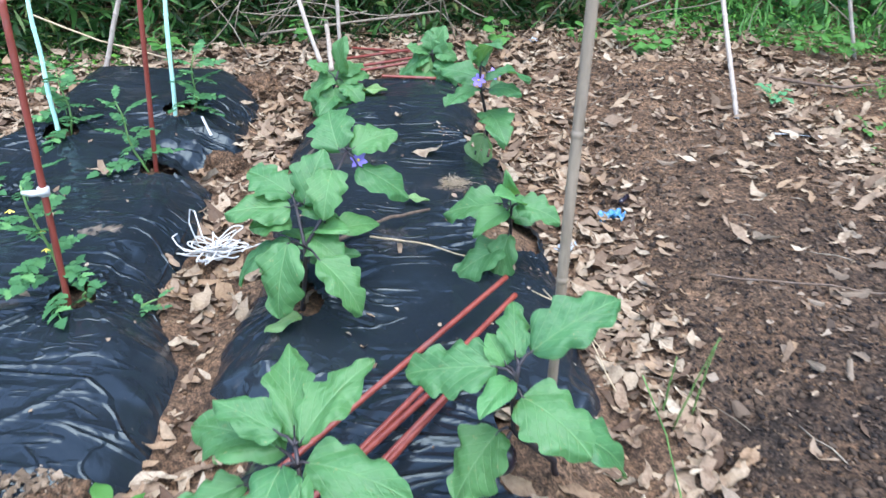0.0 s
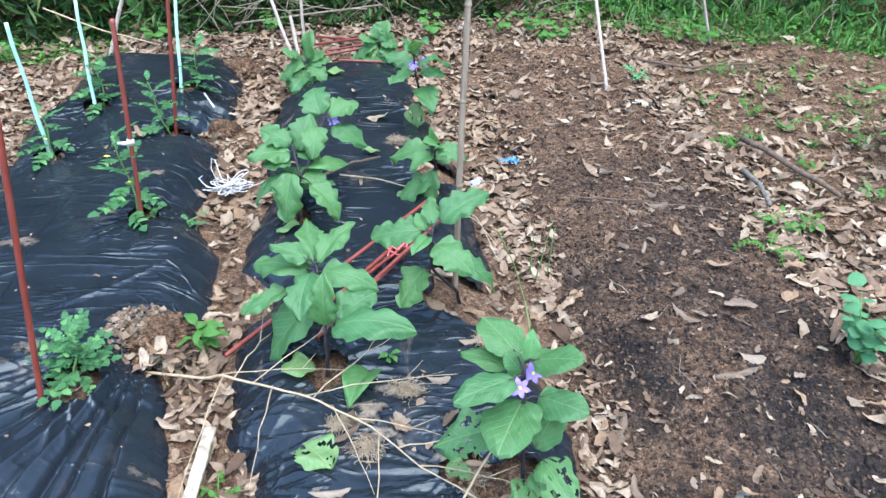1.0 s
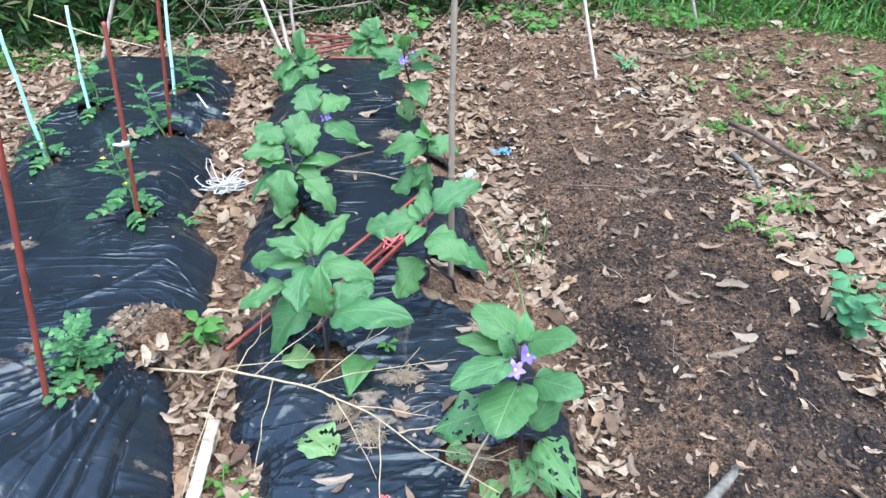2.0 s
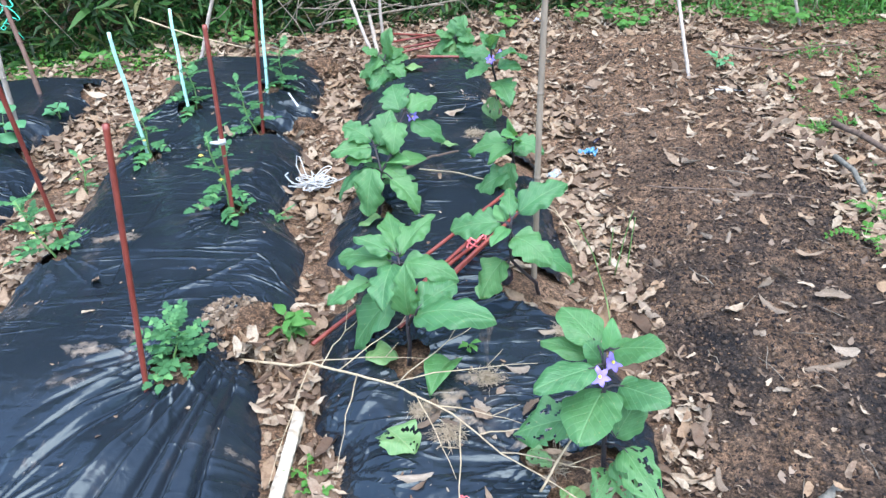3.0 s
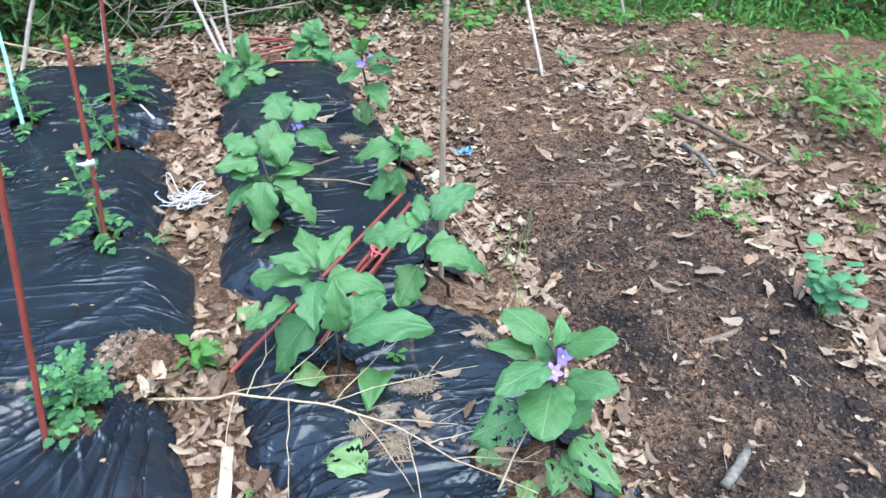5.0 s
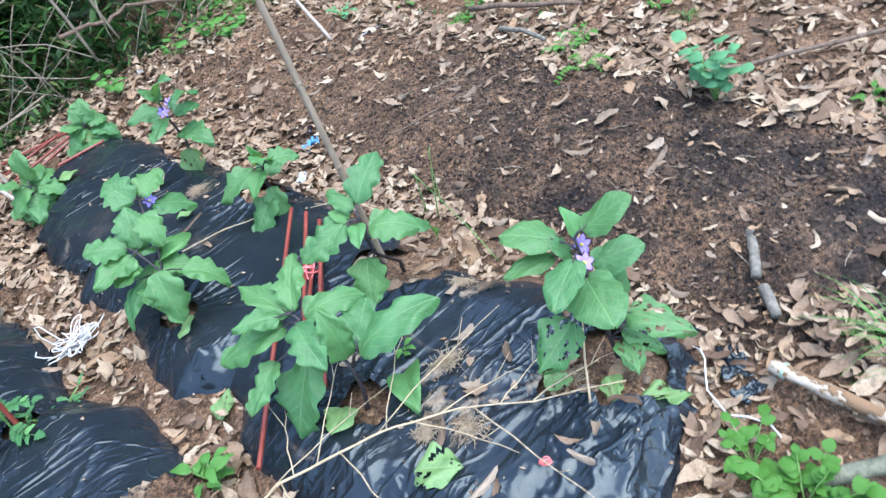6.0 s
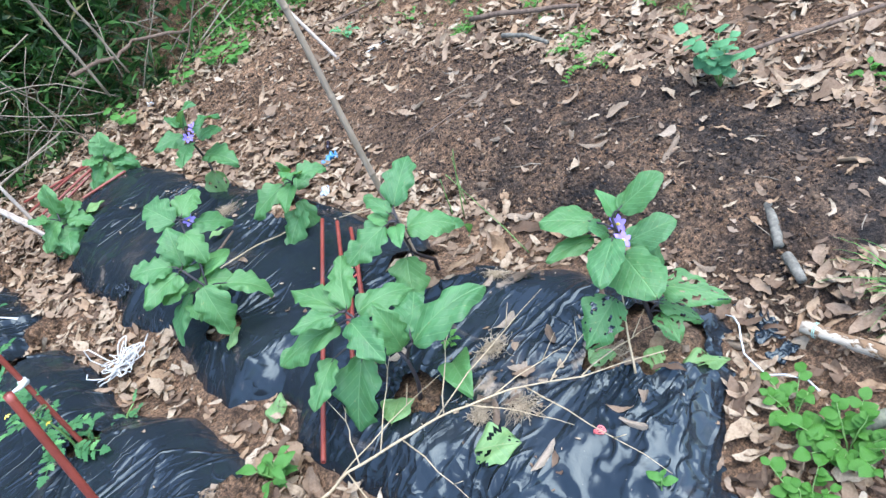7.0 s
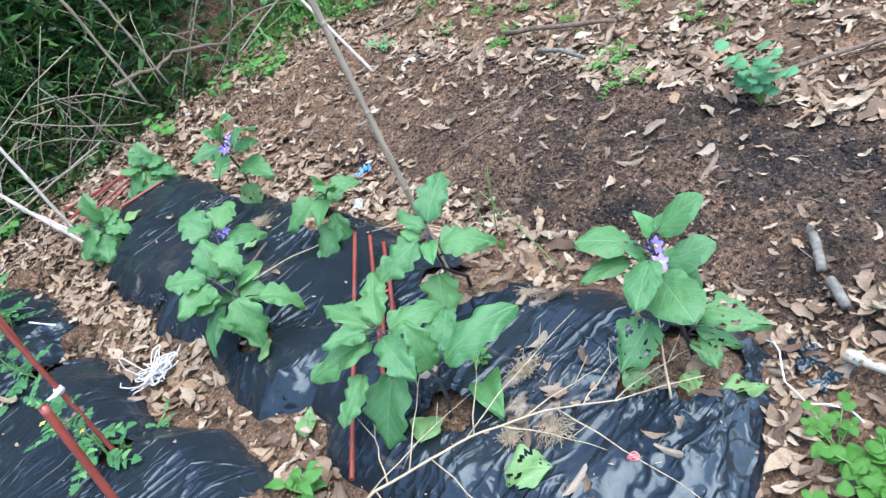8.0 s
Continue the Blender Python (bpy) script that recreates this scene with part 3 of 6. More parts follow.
LEAVES = [leaf_mesh("leaf", AUBERGINE_LEAF, 2.9 + 0.25 * k, 0.115 + 0.02 * (k % 3), 0.06 + 0.035 * (k % 4), 0.10 + 0.05 * (k % 3), 0.05, 0.72 + 0.05 * (k % 3), 1.7 * k, nu=10, nv=30, blunt=0.56) for k in range(6)]
ENTIRE = [leaf_mesh("leaf", AUBERGINE_LEAF, 2.2 + 0.3 * k, 0.055, 0.05 + 0.03 * (k % 3), 0.08 + 0.05 * (k % 3), 0.03, 0.86 + 0.06 * (k % 3), 1.9 * k, blunt=0.44) for k in range(5)]
YOUNG = [leaf_mesh("leaf", YOUNG_LEAF, 2.2, 0.05, 0.10, 0.25, 0.02, 0.75, 2.3 * k) for k in range(3)]
BITTEN = [leaf_mesh("leaf", AUBERGINE_LEAF, 2.8, 0.09, 0.06, 0.10, 0.05, 0.66, 3.1 * k + 1, 0.22, 18, 26) for k in range(3)]
FADED = [leaf_mesh("leaf", PALE_LEAF, 2.8, 0.09, 0.05, 0.15, 0.07, 0.70, 2.9 * k + 2, 0.1 * k, 14, 20) for k in range(3)]
WRINKLED = leaf_mesh("leaf", YOUNG_LEAF, 2.0, 0.06, 0.16, 0.5, 0.05, 0.72, 4.0)


def leaf_pose(base, tip, width, lean=0.0, up=(0, 0, 1)):
    base, tip = Vector(base), Vector(tip)
    y = tip - base
    length = y.length
    y.normalize()
    up = Vector(up)
    if abs(y.dot(up.normalized())) > 0.93:
        up = Vector((0, -0.8, 0.6))
    z = (up - y * up.dot(y)).normalized()
    z.rotate(Matrix.Rotation(radians(lean), 3, y))
    x = y.cross(z)
    m = Matrix((x * width, y * length, z * length)).transposed().to_4x4()
    m.translation = base
    return m


SUNWARD = (-0.05, -0.3, 0.95)  # the plants turn their leaves towards the open side


def hang(mesh, m, parent, label="", name="leaf"):
    ob = new(name, mesh)
    ob.parent = parent
    ob.matrix_basis = Matrix.Translation(-parent.location) @ m
    return tagged(ob, label)


def flower(place, parent, facing, size=0.021):
    """A star of five violet petals with yellow anthers, nodding."""
    place, facing = Vector(place), Vector(facing).normalized()
    side = facing.orthogonal().normalized()
    up = facing.cross(side)
    head = new("flower")
    head.parent = parent
    head.location = place - parent.location
    bm = bmesh.new()
    for k in range(6):
        a = 2 * math.pi * k / 6
        d = math.cos(a) * side + math.sin(a) * up
        e = facing.cross(d)
        ring = []
        for r, w, h in ((0.12, 0.16, 0.05), (0.5, 0.30, 0.16), (0.8, 0.22, 0.14), (1.05, 0.03, 0.02)):
            ring.append([bm.verts.new(place + size * (d * r + e * s * w + facing * (h + 0.06 * abs(s)))) for s in (-1, 0, 1)])
        for r0, r1 in zip(ring, ring[1:]):
            for i in range(2):
                bm.faces.new((r0[i], r0[i + 1], r1[i + 1], r1[i]))
    part("petals", bm, PETAL, head, "violet star petals")
    bm = bmesh.new()
    tube(bm, [place + facing * size * s for s in (-0.1, 0.3, 0.6)], [size * 0.16, size * 0.17, size * 0.05], 6)
    part("anthers", bm, YELLOW, head, "yellow anther cone")
    bm = bmesh.new()
    tube(bm, [place - facing * size * 1.6 + Vector((0, 0, 0.012)), place - facing * size * 0.6, place], [0.0016, 0.0022, 0.004], 5)
    part("stalk", bm, STEM, head)


def aubergine(stem, table, label, extra=0, flowers=(), young=(), bitten=(), faded=(), side_stems=(), entire=False):
    """table rows: stalk end of the leaf, its tip, and its width."""
    foot = Vector(stem[0])
    foot.z = ground_at(foot.x, foot.y)
    plant = thing("aubergine_plant", foot, label, "vegetable plant", "aubergine plants in the bed")
    bm = bmesh.new()
    line = [foot - Vector((0, 0, 0.02)), *[Vector(p) for p in stem[1:]]]
    fine = []
    for a, b in zip(line, line[1:]):
        fine += [a.lerp(b, t / 3) for t in range(3)]
    fine.append(line[-1])
    r = random.Random(len(table))
    fine = [p + Vector((r.uniform(-1, 1), r.uniform(-1, 1), 0)) * 0.002 for p in fine]
    tube(bm, fine, [0.0062 - 0.0034 * k / len(fine) for k in range(len(fine))], 8)
    nodes = fine[2:]
    for arm in side_stems:
        pts = [Vector(p) for p in arm]
        tube(bm, pts, [0.0042 - 0.0018 * k / len(pts) for k in range(len(pts))], 7)
        nodes = nodes + pts
    for row in table:
        b, t = Vector(row[:3]), Vector(row[3:6])
        near = min(nodes, key=lambda p: (p - b).length + 0.4 * max(0, p.z - b.z))
        if (near - b).length > 0.004:
            mid = near.lerp(b, 0.5) + Vector((0, 0, 0.006))
            tube(bm, [near, mid, b, b.lerp(t, 0.10) + Vector((0, 0, 0.004))], [0.0028, 0.0023, 0.002, 0.001], 6)
    part("stem", bm, STEM, plant, "dark purple-black stem")
    for k, row in enumerate(table):
        pool, said = (ENTIRE if entire else LEAVES), ""
        if k in young:
            pool, said = YOUNG, "young light green leaf"
        elif k in bitten:
            pool, said = BITTEN, "insect-eaten leaf full of holes"
        elif k in faded:
            pool, said = FADED, "yellowing torn leaf"
        hang(pool[(k * 5 + len(table)) % len(pool)], leaf_pose(row[:3], Vector(row[:3]).lerp(Vector(row[3:6]), 1.04), row[6] * (1.14 if entire else 1.02), r.uniform(-14, 14), SUNWARD), plant, said)
    tall = Vector(stem[-1])
    for k in range(extra):  # more leaves round the crown
        a = 2.4 * k + 0.9
        z = tall.z - (0.10 + 0.5 * (tall.z - foot.z)) * (k + 0.5) / extra * 0.7
        b = Vector((tall.x + 0.015 * math.cos(a), tall.y + 0.015 * math.sin(a), z))
        t = b + Vector((math.cos(a), math.sin(a), r.uniform(-0.75, 0.25))) * r.uniform(0.09, 0.13)
        hang(LEAVES[k % 6], leaf_pose(b, t, r.uniform(0.075, 0.10), r.uniform(-14, 14), SUNWARD), plant)
    for row in flowers:
        flower(row, plant, (-0.15, -0.6, 0.35))
    return plant


# the front plant with the big outspread leaf
aubergine([(-.083, .500, .06), (-.070, .470, .16), (-.067, .462, .255), (-.080, .540, .32), (-.092, .590, .376)],
          [(-.087, .591, .380, -.001, .688, .430, .070), (-.097, .606, .374, -.128, .752, .405, .066), (-.077, .571, .366, .056, .536, .335, .076),
           (-.105, .563, .370, -.124, .446, .323, .078), (-.120, .612, .346, -.262, .690, .306, .088), (-.117, .609, .377, -.208, .645, .400, .055),
           (-.174, .601, .288, -.285, .572, .237, .056), (-.124, .578, .246, -.232, .560, .092, .112), (-.046, .440, .300, .140, .375, .335, .098),
           (-.064, .469, .280, -.065, .491, .415, .070), (-.036, .450, .320, .050, .520, .335, .085)],
          "leafy green aubergine plant with one big outspread leaf", side_stems=[[(-.067, .462, .255), (-.055, .452, .29), (-.046, .440, .300)]])
# the flowering plant at the near end
aubergine([(.372, .105, .05), (.368, .125, .20), (.357, .136, .35), (.352, .137, .45)],
          [(.343, .185, .430, .285, .280, .446, .078), (.356, .137, .451, .368, .177, .500, .032), (.367, .131, .462, .435, .066, .520, .058),
           (.390, .150, .345, .470, .081, .365, .066), (.357, .143, .342, .292, .020, .330, .104), (.332, .186, .395, .240, .245, .385, .046),
           (.355, .162, .394, .320, .176, .440, .046), (.330, .130, .415, .212, .079, .410, .064), (.290, .128, .275, .178, .135, .222, .090),
           (.400, .090, .225, .455, -.035, .190, .072), (.385, .110, .235, .440, .150, .330, .060), (.380, .090, .160, .335, .020, .140, .055), (.385, .095, .18, .425, .02, .12, .05)],
          "flowering aubergine plant with violet blooms and insect-eaten leaves", flowers=[(.341, .118, .404), (.372, .150, .412)], bitten=(8, 9, 11, 12), young=(1,), entire=True)
# the plant beside the bamboo pole, with a bent stem and a hanging fruit
third = aubergine([(.300, .825, .05), (.280, .790, .13), (.235, .760, .20), (.204, .742, .25), (.200, .732, .32), (.204, .735, .385)],
          [(.225, .765, .388, .356, .822, .440, .078), (.201, .761, .380, .203, .850, .412, .050), (.189, .765, .360, .162, .800, .392, .044),
           (.174, .760, .362, .042, .785, .325, .086), (.196, .744, .352, .148, .679, .338, .048), (.210, .720, .340, .300, .645, .300, .098),
           (.255, .690, .310, .372, .700, .200, .072), (.182, .740, .250, .117, .680, .165, .098)],
          "aubergine plant with a bent black stem and a dark hanging fruit", young=(2, 4))
bm = bmesh.new()
bmesh.ops.create_uvsphere(bm, u_segments=14, v_segments=10, radius=0.021)
for v in bm.verts:
    v.co.z *= 1.35 + 0.25 * (v.co.z < 0)
bmesh.ops.transform(bm, matrix=Matrix.Translation((.190, .728, .205)), verts=bm.verts)
fruit = part("fruit", bm, FRUIT, third, "small glossy black aubergine fruit")
bm = bmesh.new()
tube(bm, [(.200, .736, .252), (.194, .731, .242), (.190, .728, .228)], [0.003, 0.004, 0.011], 8)
part("fruit_stalk", bm, STEM, fruit)
# the tall two-armed plant behind
aubergine([(-.235, 1.280, .07), (-.215, 1.25, .16), (-.205, 1.26, .26), (-.225, 1.31, .33)],
          [(-.240, 1.315, .325, -.372, 1.290, .325, .092), (-.240, 1.335, .345, -.338, 1.390, .373, .090), (-.214, 1.330, .325, -.174, 1.400, .420, .096),
           (-.150, 1.350, .400, -.162, 1.270, .325, .080), (-.142, 1.420, .414, -.172, 1.510, .468, .100), (-.114, 1.420, .415, -.020, 1.480, .428, .082),
           (-.100, 1.415, .376, .007, 1.420, .295, .090), (-.194, 1.320, .262, -.112, 1.270, .295, .070), (-.160, 1.340, .250, -.062, 1.400, .235, .060),
           (-.245, 1.300, .250, -.362, 1.270, .155, .064), (-.165, 1.195, .270, -.080, 1.150, .165, .082), (-.225, 1.19, .310, -.248, 1.14, .165, .098)],
          "tall aubergine plant with two leafy arms and a violet flower", extra=6, flowers=[(-.100, 1.43, .385)], young=(7, 8),
          side_stems=[[(-.205, 1.26, .26), (-.175, 1.31, .30), (-.150, 1.36, .37), (-.125, 1.42, .41)]])
# smaller plants towards the back
aubergine([(.268, 1.600, .05), (.258, 1.50, .16), (.248, 1.42, .27)],
          [(.241, 1.450, .280, .232, 1.394, .370, .042), (.262, 1.390, .298, .205, 1.345, .345, .070), (.222, 1.440, .270, .093, 1.490, .215, .088),
           (.240, 1.410, .270, .160, 1.375, .222, .062), (.255, 1.380, .300, .350, 1.350, .272, .068), (.246, 1.430, .190, .215, 1.395, .060, .070)],
          "young aubergine plant with a few light leaves", extra=2, young=(0, 1, 3))
aubergine([(.232, 2.190, .05), (.225, 2.10, .20), (.200, 2.03, .33), (.193, 2.00, .42)],
          [(.193, 1.990, .427, .239, 1.890, .515, .078), (.195, 2.015, .415, .149, 1.995, .486, .072), (.190, 2.060, .365, .078, 2.100, .376, .084),
           (.190, 2.030, .340, .094, 1.955, .312, .084), (.210, 1.960, .410, .340, 2.020, .375, .055), (.220, 2.010, .345, .315, 2.000, .332, .068),
           (.219, 2.050, .262, .267, 1.906, .218, .100), (.215, 2.080, .175, .189, 2.068, .045, .094)],
          "aubergine plant with violet flowers and a yellowing lower leaf", flowers=[(.190, 2.010, .372), (.236, 2.045, .378)], faded=(7,))
aubergine([(-.355, 2.540, .04), (-.340, 2.57, .12), (-.312, 2.59, .205)],
          [(-.312, 2.600, .195, -.281, 2.600, .330, .090), (-.350, 2.600, .200, -.425, 2.590, .236, .074), (-.350, 2.590, .165, -.413, 2.560, .044, .102),
           (-.300, 2.600, .165, -.206, 2.640, .176, .090), (-.300, 2.590, .135, -.219, 2.550, .072, .076), (-.330, 2.580, .150, -.330, 2.520, .042, .092)],
          "short dark-leaved aubergine plant at the path edge", extra=7)
aubergine([(.045, 2.890, .04), (.040, 2.90, .12), (.033, 2.90, .195)],
          [(.032, 2.900, .185, .083, 2.940, .280, .106), (.020, 2.900, .180, -.069, 2.900, .205, .082), (.015, 2.900, .170, -.044, 2.860, .035, .094),
           (.045, 2.900, .180, .134, 2.900, .160, .094), (.050, 2.895, .145, .125, 2.860, .040, .104), (.033, 2.900, .192, .017, 2.920, .268, .070)],
          "aubergine plant with drooping leaves at the bed's far end", extra=7, faded=(2,))


# ---------------------------------------------------------------- stakes and poles
def stake(name, base, top, r, material, label, category="garden stake", group="", nodes=0.0, hollow=False):
    base, top = Vector(base), Vector(top)
    d = (top - base).normalized()
    ob = thing(name, base, label, category, group)
    bm = bmesh.new()
    n = 24
    pts = [(base - d * 0.05).lerp(top, k / n) for k in range(n + 1)]
    radii = []
    length = (top - base).length
    for k in range(n + 1):
        radii.append(r * (1.0 - 0.12 * k / n * (nodes > 0)))
    side = d.orthogonal().normalized()
    if nodes:
        pts = [p + side * 0.0018 * math.sin(k * 0.6 + base.x) for k, p in enumerate(pts)]
    tube(bm, pts, radii, 12, caps=not hollow)
    part("shaft", bm, material, ob)
    if nodes:
        s = nodes * 0.4
        while s < length - 0.02:
            p = base + d * s + side * 0.0018 * math.sin((s + 0.05) / (length + 0.05) * n * 0.6 + base.x)
            rr = r * (1.0 - 0.12 * s / length)
            bm = bmesh.new()
            tube(bm, [p - d * 0.006, p - d * 0.002, p + d * 0.002, p + d * 0.006], [rr * 0.99, rr * 1.16, rr * 1.16, rr * 0.99], 12, caps=False)
            part("node_ring", bm, material, ob)
            s += nodes
    if hollow:
        bm = bmesh.new()
        tube(bm, [top - d * 0.012, top, top + d * 0.0015, top - d * 0.02], [r * 1.06, r * 1.06, r * 0.75, r * 0.72], 12, caps=False)
        part("end_cap", bm, material, ob)
    return ob


def lean(base, top, height):
    b, t = Vector(base), Vector(top)
    return tuple(b + (t - b) * ((height - b.z) / (t.z - b.z)))


RUSTY = stick_material("red_brown_wood", (0.085, 0.045, 0.032), (0.16, 0.095, 0.070), 0.75)
RED = "red plastic-coated stake beside a tomato plant"
stake("red_stake", (-.750, .400, .10), (-.656, .450, .822), .0072, RED_STAKE, "short red plastic-coated stake with an open end", "garden stake", "tomato stakes", hollow=True)
second = stake("red_stake", (-.735, 1.220, .10), (-.701, 1.270, .776), .0072, RED_STAKE, "red plastic-coated stake with a white clip", "garden stake", "tomato stakes", hollow=True)
stake("red_stake", (-.805, 1.970, .09), lean((-.805, 1.970, .09), (-.723, 1.970, .785), 1.25), .0072, RED_STAKE, RED, "garden stake", "tomato stakes", hollow=True)
stake("red_stake", (-1.290, 1.10, .10), (-1.19, .94, 1.07), .0072, RED_STAKE, "leaning red plastic-coated stake at the bed edge", "garden stake", "tomato stakes", hollow=True)
bm = bmesh.new()
c, d = Vector((-.720, 1.242, .400)), Vector((.05, .074, 1)).normalized()
tube(bm, [c - d * .010, c - d * .008, c + d * .008, c + d * .010], [.009, .012, .012, .009], 12)
part("clip", bm, WHITE_PLASTIC, second, "white plastic clip")
bm = bmesh.new()
tube(bm, [c + Vector((.012, -.006, 0)), c + Vector((-.012, -.022, .006)), c + Vector((-.034, -.016, .004))], [.005, .007, .005], 8)
part("clip_tab", bm, WHITE_PLASTIC, second, "white plastic tab")
for b, t in (((-1.237, 1.760, .10), (-1.199, 1.660, .645)), ((-1.198, 2.180, .10), (-1.167, 2.180, .580)), ((-.879, 2.390, .09), (-.786, 2.390, .95))):
    stake("mint_stake", b, t, .0076, MINT_STAKE, "mint green plastic-coated stake in the tomato bed", "garden stake", "tomato stakes", nodes=0.11)
stake("bamboo_pole", (.285, .900, .06), (.305, 1.010, 1.75), .0092, BAMBOO, "weathered bamboo pole standing in the aubergine bed", "garden pole", nodes=0.25)
stake("white_pole", (1.167, 2.453, .05), (1.062, 3.11, .95), .0092, WHITE_STAKE, "thin weathered white pole in the bare plot", "garden pole", "pale poles", nodes=0.3)
stake("white_pole", (2.05, 3.42, .04), (1.72, 3.50, 1.0), .0092, WHITE_STAKE, "thin weathered white pole at the weedy edge", "garden pole", "pale poles", nodes=0.3)
stake("white_pole", (-.405, 2.86, .08), (-.627, 3.17, .62), .0095, WHITE_STAKE, "leaning white bamboo pole at the bed's end", "garden pole", "pale poles", nodes=0.22)
stake("white_pole", (-.385, 3.18, .03), (-.400, 3.28, .62), .009, WHITE_STAKE, "upright white pole at the bed's end", "garden pole", "pale poles", nodes=0.22)
stake("white_pole", (-1.44, 3.10, .02), (-1.20, 3.16, .62), .011, WHITE_STAKE, "leaning pale pole behind the tomato bed", "garden pole", "pale poles", nodes=0.2)
stake("wooden_stake", (-2.052, 2.486, .08), (-2.17, 2.645, .98), .012, RUSTY, "brown wooden stake with green cord", "garden stake", nodes=0.2)
stake("white_pole", (-1.965, 2.075, .07), (-1.86, 2.06, .75), .012, WHITE_STAKE, "pale bamboo pole in the neighbouring bed", "garden pole", "pale poles", nodes=0.2)
bm = bmesh.new()
r = random.Random(4)
pts = [Vector((-2.13 + 0.045 * math.sin(a) + r.uniform(-.012, .012), 2.58 + 0.03 * math.cos(a), .56 + 0.02 * math.sin(2.3 * a) - 0.004 * k)) for k, a in enumerate(np.linspace(0, 12, 40))]
pts += [Vector((-2.10, 2.56, .46)), Vector((-2.09, 2.55, .40)), Vector((-2.07, 2.55, .36))]
tube(bm, pts, .003, 5)
solid("cord", bm, GREEN_CORD, "green cord knotted round the wooden stake", "cord", at=(-2.13, 2.58, .5))


def lying(name, rows, r, material, label, category, group):
    """Sticks lying as one tied bundle of things."""
    for a, b in rows:
        za, zb = a[2] if len(a) > 2 else 0.115, b[2] if len(b) > 2 else 0.115
        ob = stake(name, (a[0], a[1], za), (b[0], b[1], zb), r, material, label, category, group, hollow=True)


lying("red_stick", [((-.315, .595, .115), (.235, 1.31, .15)), ((-.165, .635, .125), (.25, 1.24, .15)), ((-.085, .655, .12), (.255, 1.175, .14)),
                    ((-.02, .825, .135), (.15, 1.06, .13)), ((.00, .80, .125), (.17, 1.03, .15))],
      .0064, RED_STAKE, "red plastic-coated stick lying on the mulch", "garden stake", "red sticks tied in a bundle")
lying("red_stick", [((-.31, 3.02, .06), (-.02, 3.03, .11)), ((-.30, 3.10, .06), (-.02, 3.05, .12)), ((-.31, 3.30, .08), (-.03, 3.08, .13)),
                    ((-.32, 3.20, .07), (-.03, 3.10, .14)), ((-.12, 2.81, .112), (.05, 2.79, .112))],
      .0062, RED_STAKE, "red plastic-coated stick lying behind the bed", "garden stake", "red sticks lying at the far end")
bm = bmesh.new()
r = random.Random(8)
pts = [Vector((.11 + 0.03 * math.sin(2.1 * a), 1.00 + 0.03 * math.cos(1.7 * a), .15 + 0.018 * math.sin(3 * a + 1))) for a in np.linspace(0, 9, 60)]
tube(bm, pts, .003, 5)
solid("cord", bm, PINK_CORD, "pinkish red cord tying the red sticks together", "cord", at=(.11, 1.0, .14))


# ---------------------------------------------------------------- tomato plants
def tomato_leaf_mesh(seed):
    r = random.Random(seed)
    verts, faces = [], []

    def leaflet(p, direction, length):
        side = Vector((-direction.y, direction.x, 0))
        n0 = len(verts)
        outline = (0.02, 0.40, 0.46, 0.30, 0.40, 0.22, 0.26, 0.10, 0.0)
        rows = len(outline) - 1
        for j in range(rows + 1):
            v = j / rows
            w = outline[j] * length * r.uniform(0.85, 1.1)
            for c in (-1, 0, 1):
                q = p + direction * (v + (0.05 if j in (2, 4, 6) else -0.02) * abs(c)) * length + side * c * w
                q.z = p.z - 0.25 * length * v * v + 0.10 * length * abs(c) - 0.03 * length * (j % 2)
                verts.append(tuple(q))
        for j in range(rows):
            for i in range(2):
                a = n0 + 3 * j + i
                faces.append((a, a + 1, a + 4, a + 3))

    def rachis(t):
        return Vector((0.06 * math.sin(3 * t + seed), t, 0.25 * t - 0.45 * t * t))
    for t, s in ((0.20, 0.17), (0.33, 0.29), (0.43, 0.12), (0.53, 0.31), (0.63, 0.13), (0.74, 0.29)):
        for sg in (-1, 1):
            leaflet(rachis(t + 0.03 * sg), Vector((sg * 0.85, 0.5 + r.uniform(-.2, .2), 0)).normalized(), s * r.uniform(0.65, 1.0))
    leaflet(rachis(0.92), Vector((0.1 * r.uniform(-1, 1), 1, 0)).normalized(), 0.29)
    for k in range(8):  # the leaf's stalk
        a, b = rachis(k / 8 * 0.95), rachis((k + 1) / 8 * 0.95)
        n0 = len(verts)
        for q in (a, b):
            verts.extend([(q.x - 0.012, q.y, q.z), (q.x + 0.012, q.y, q.z), (q.x, q.y, q.z - 0.018)])
        faces.extend([(n0, n0 + 1, n0 + 4, n0 + 3), (n0 + 1, n0 + 2, n0 + 5, n0 + 4), (n0 + 2, n0, n0 + 3, n0 + 5)])
    return raw("leaf", verts, faces, TOMATO_LEAF)


TOMATO_LEAVES = [tomato_leaf_mesh(s) for s in range(5)]


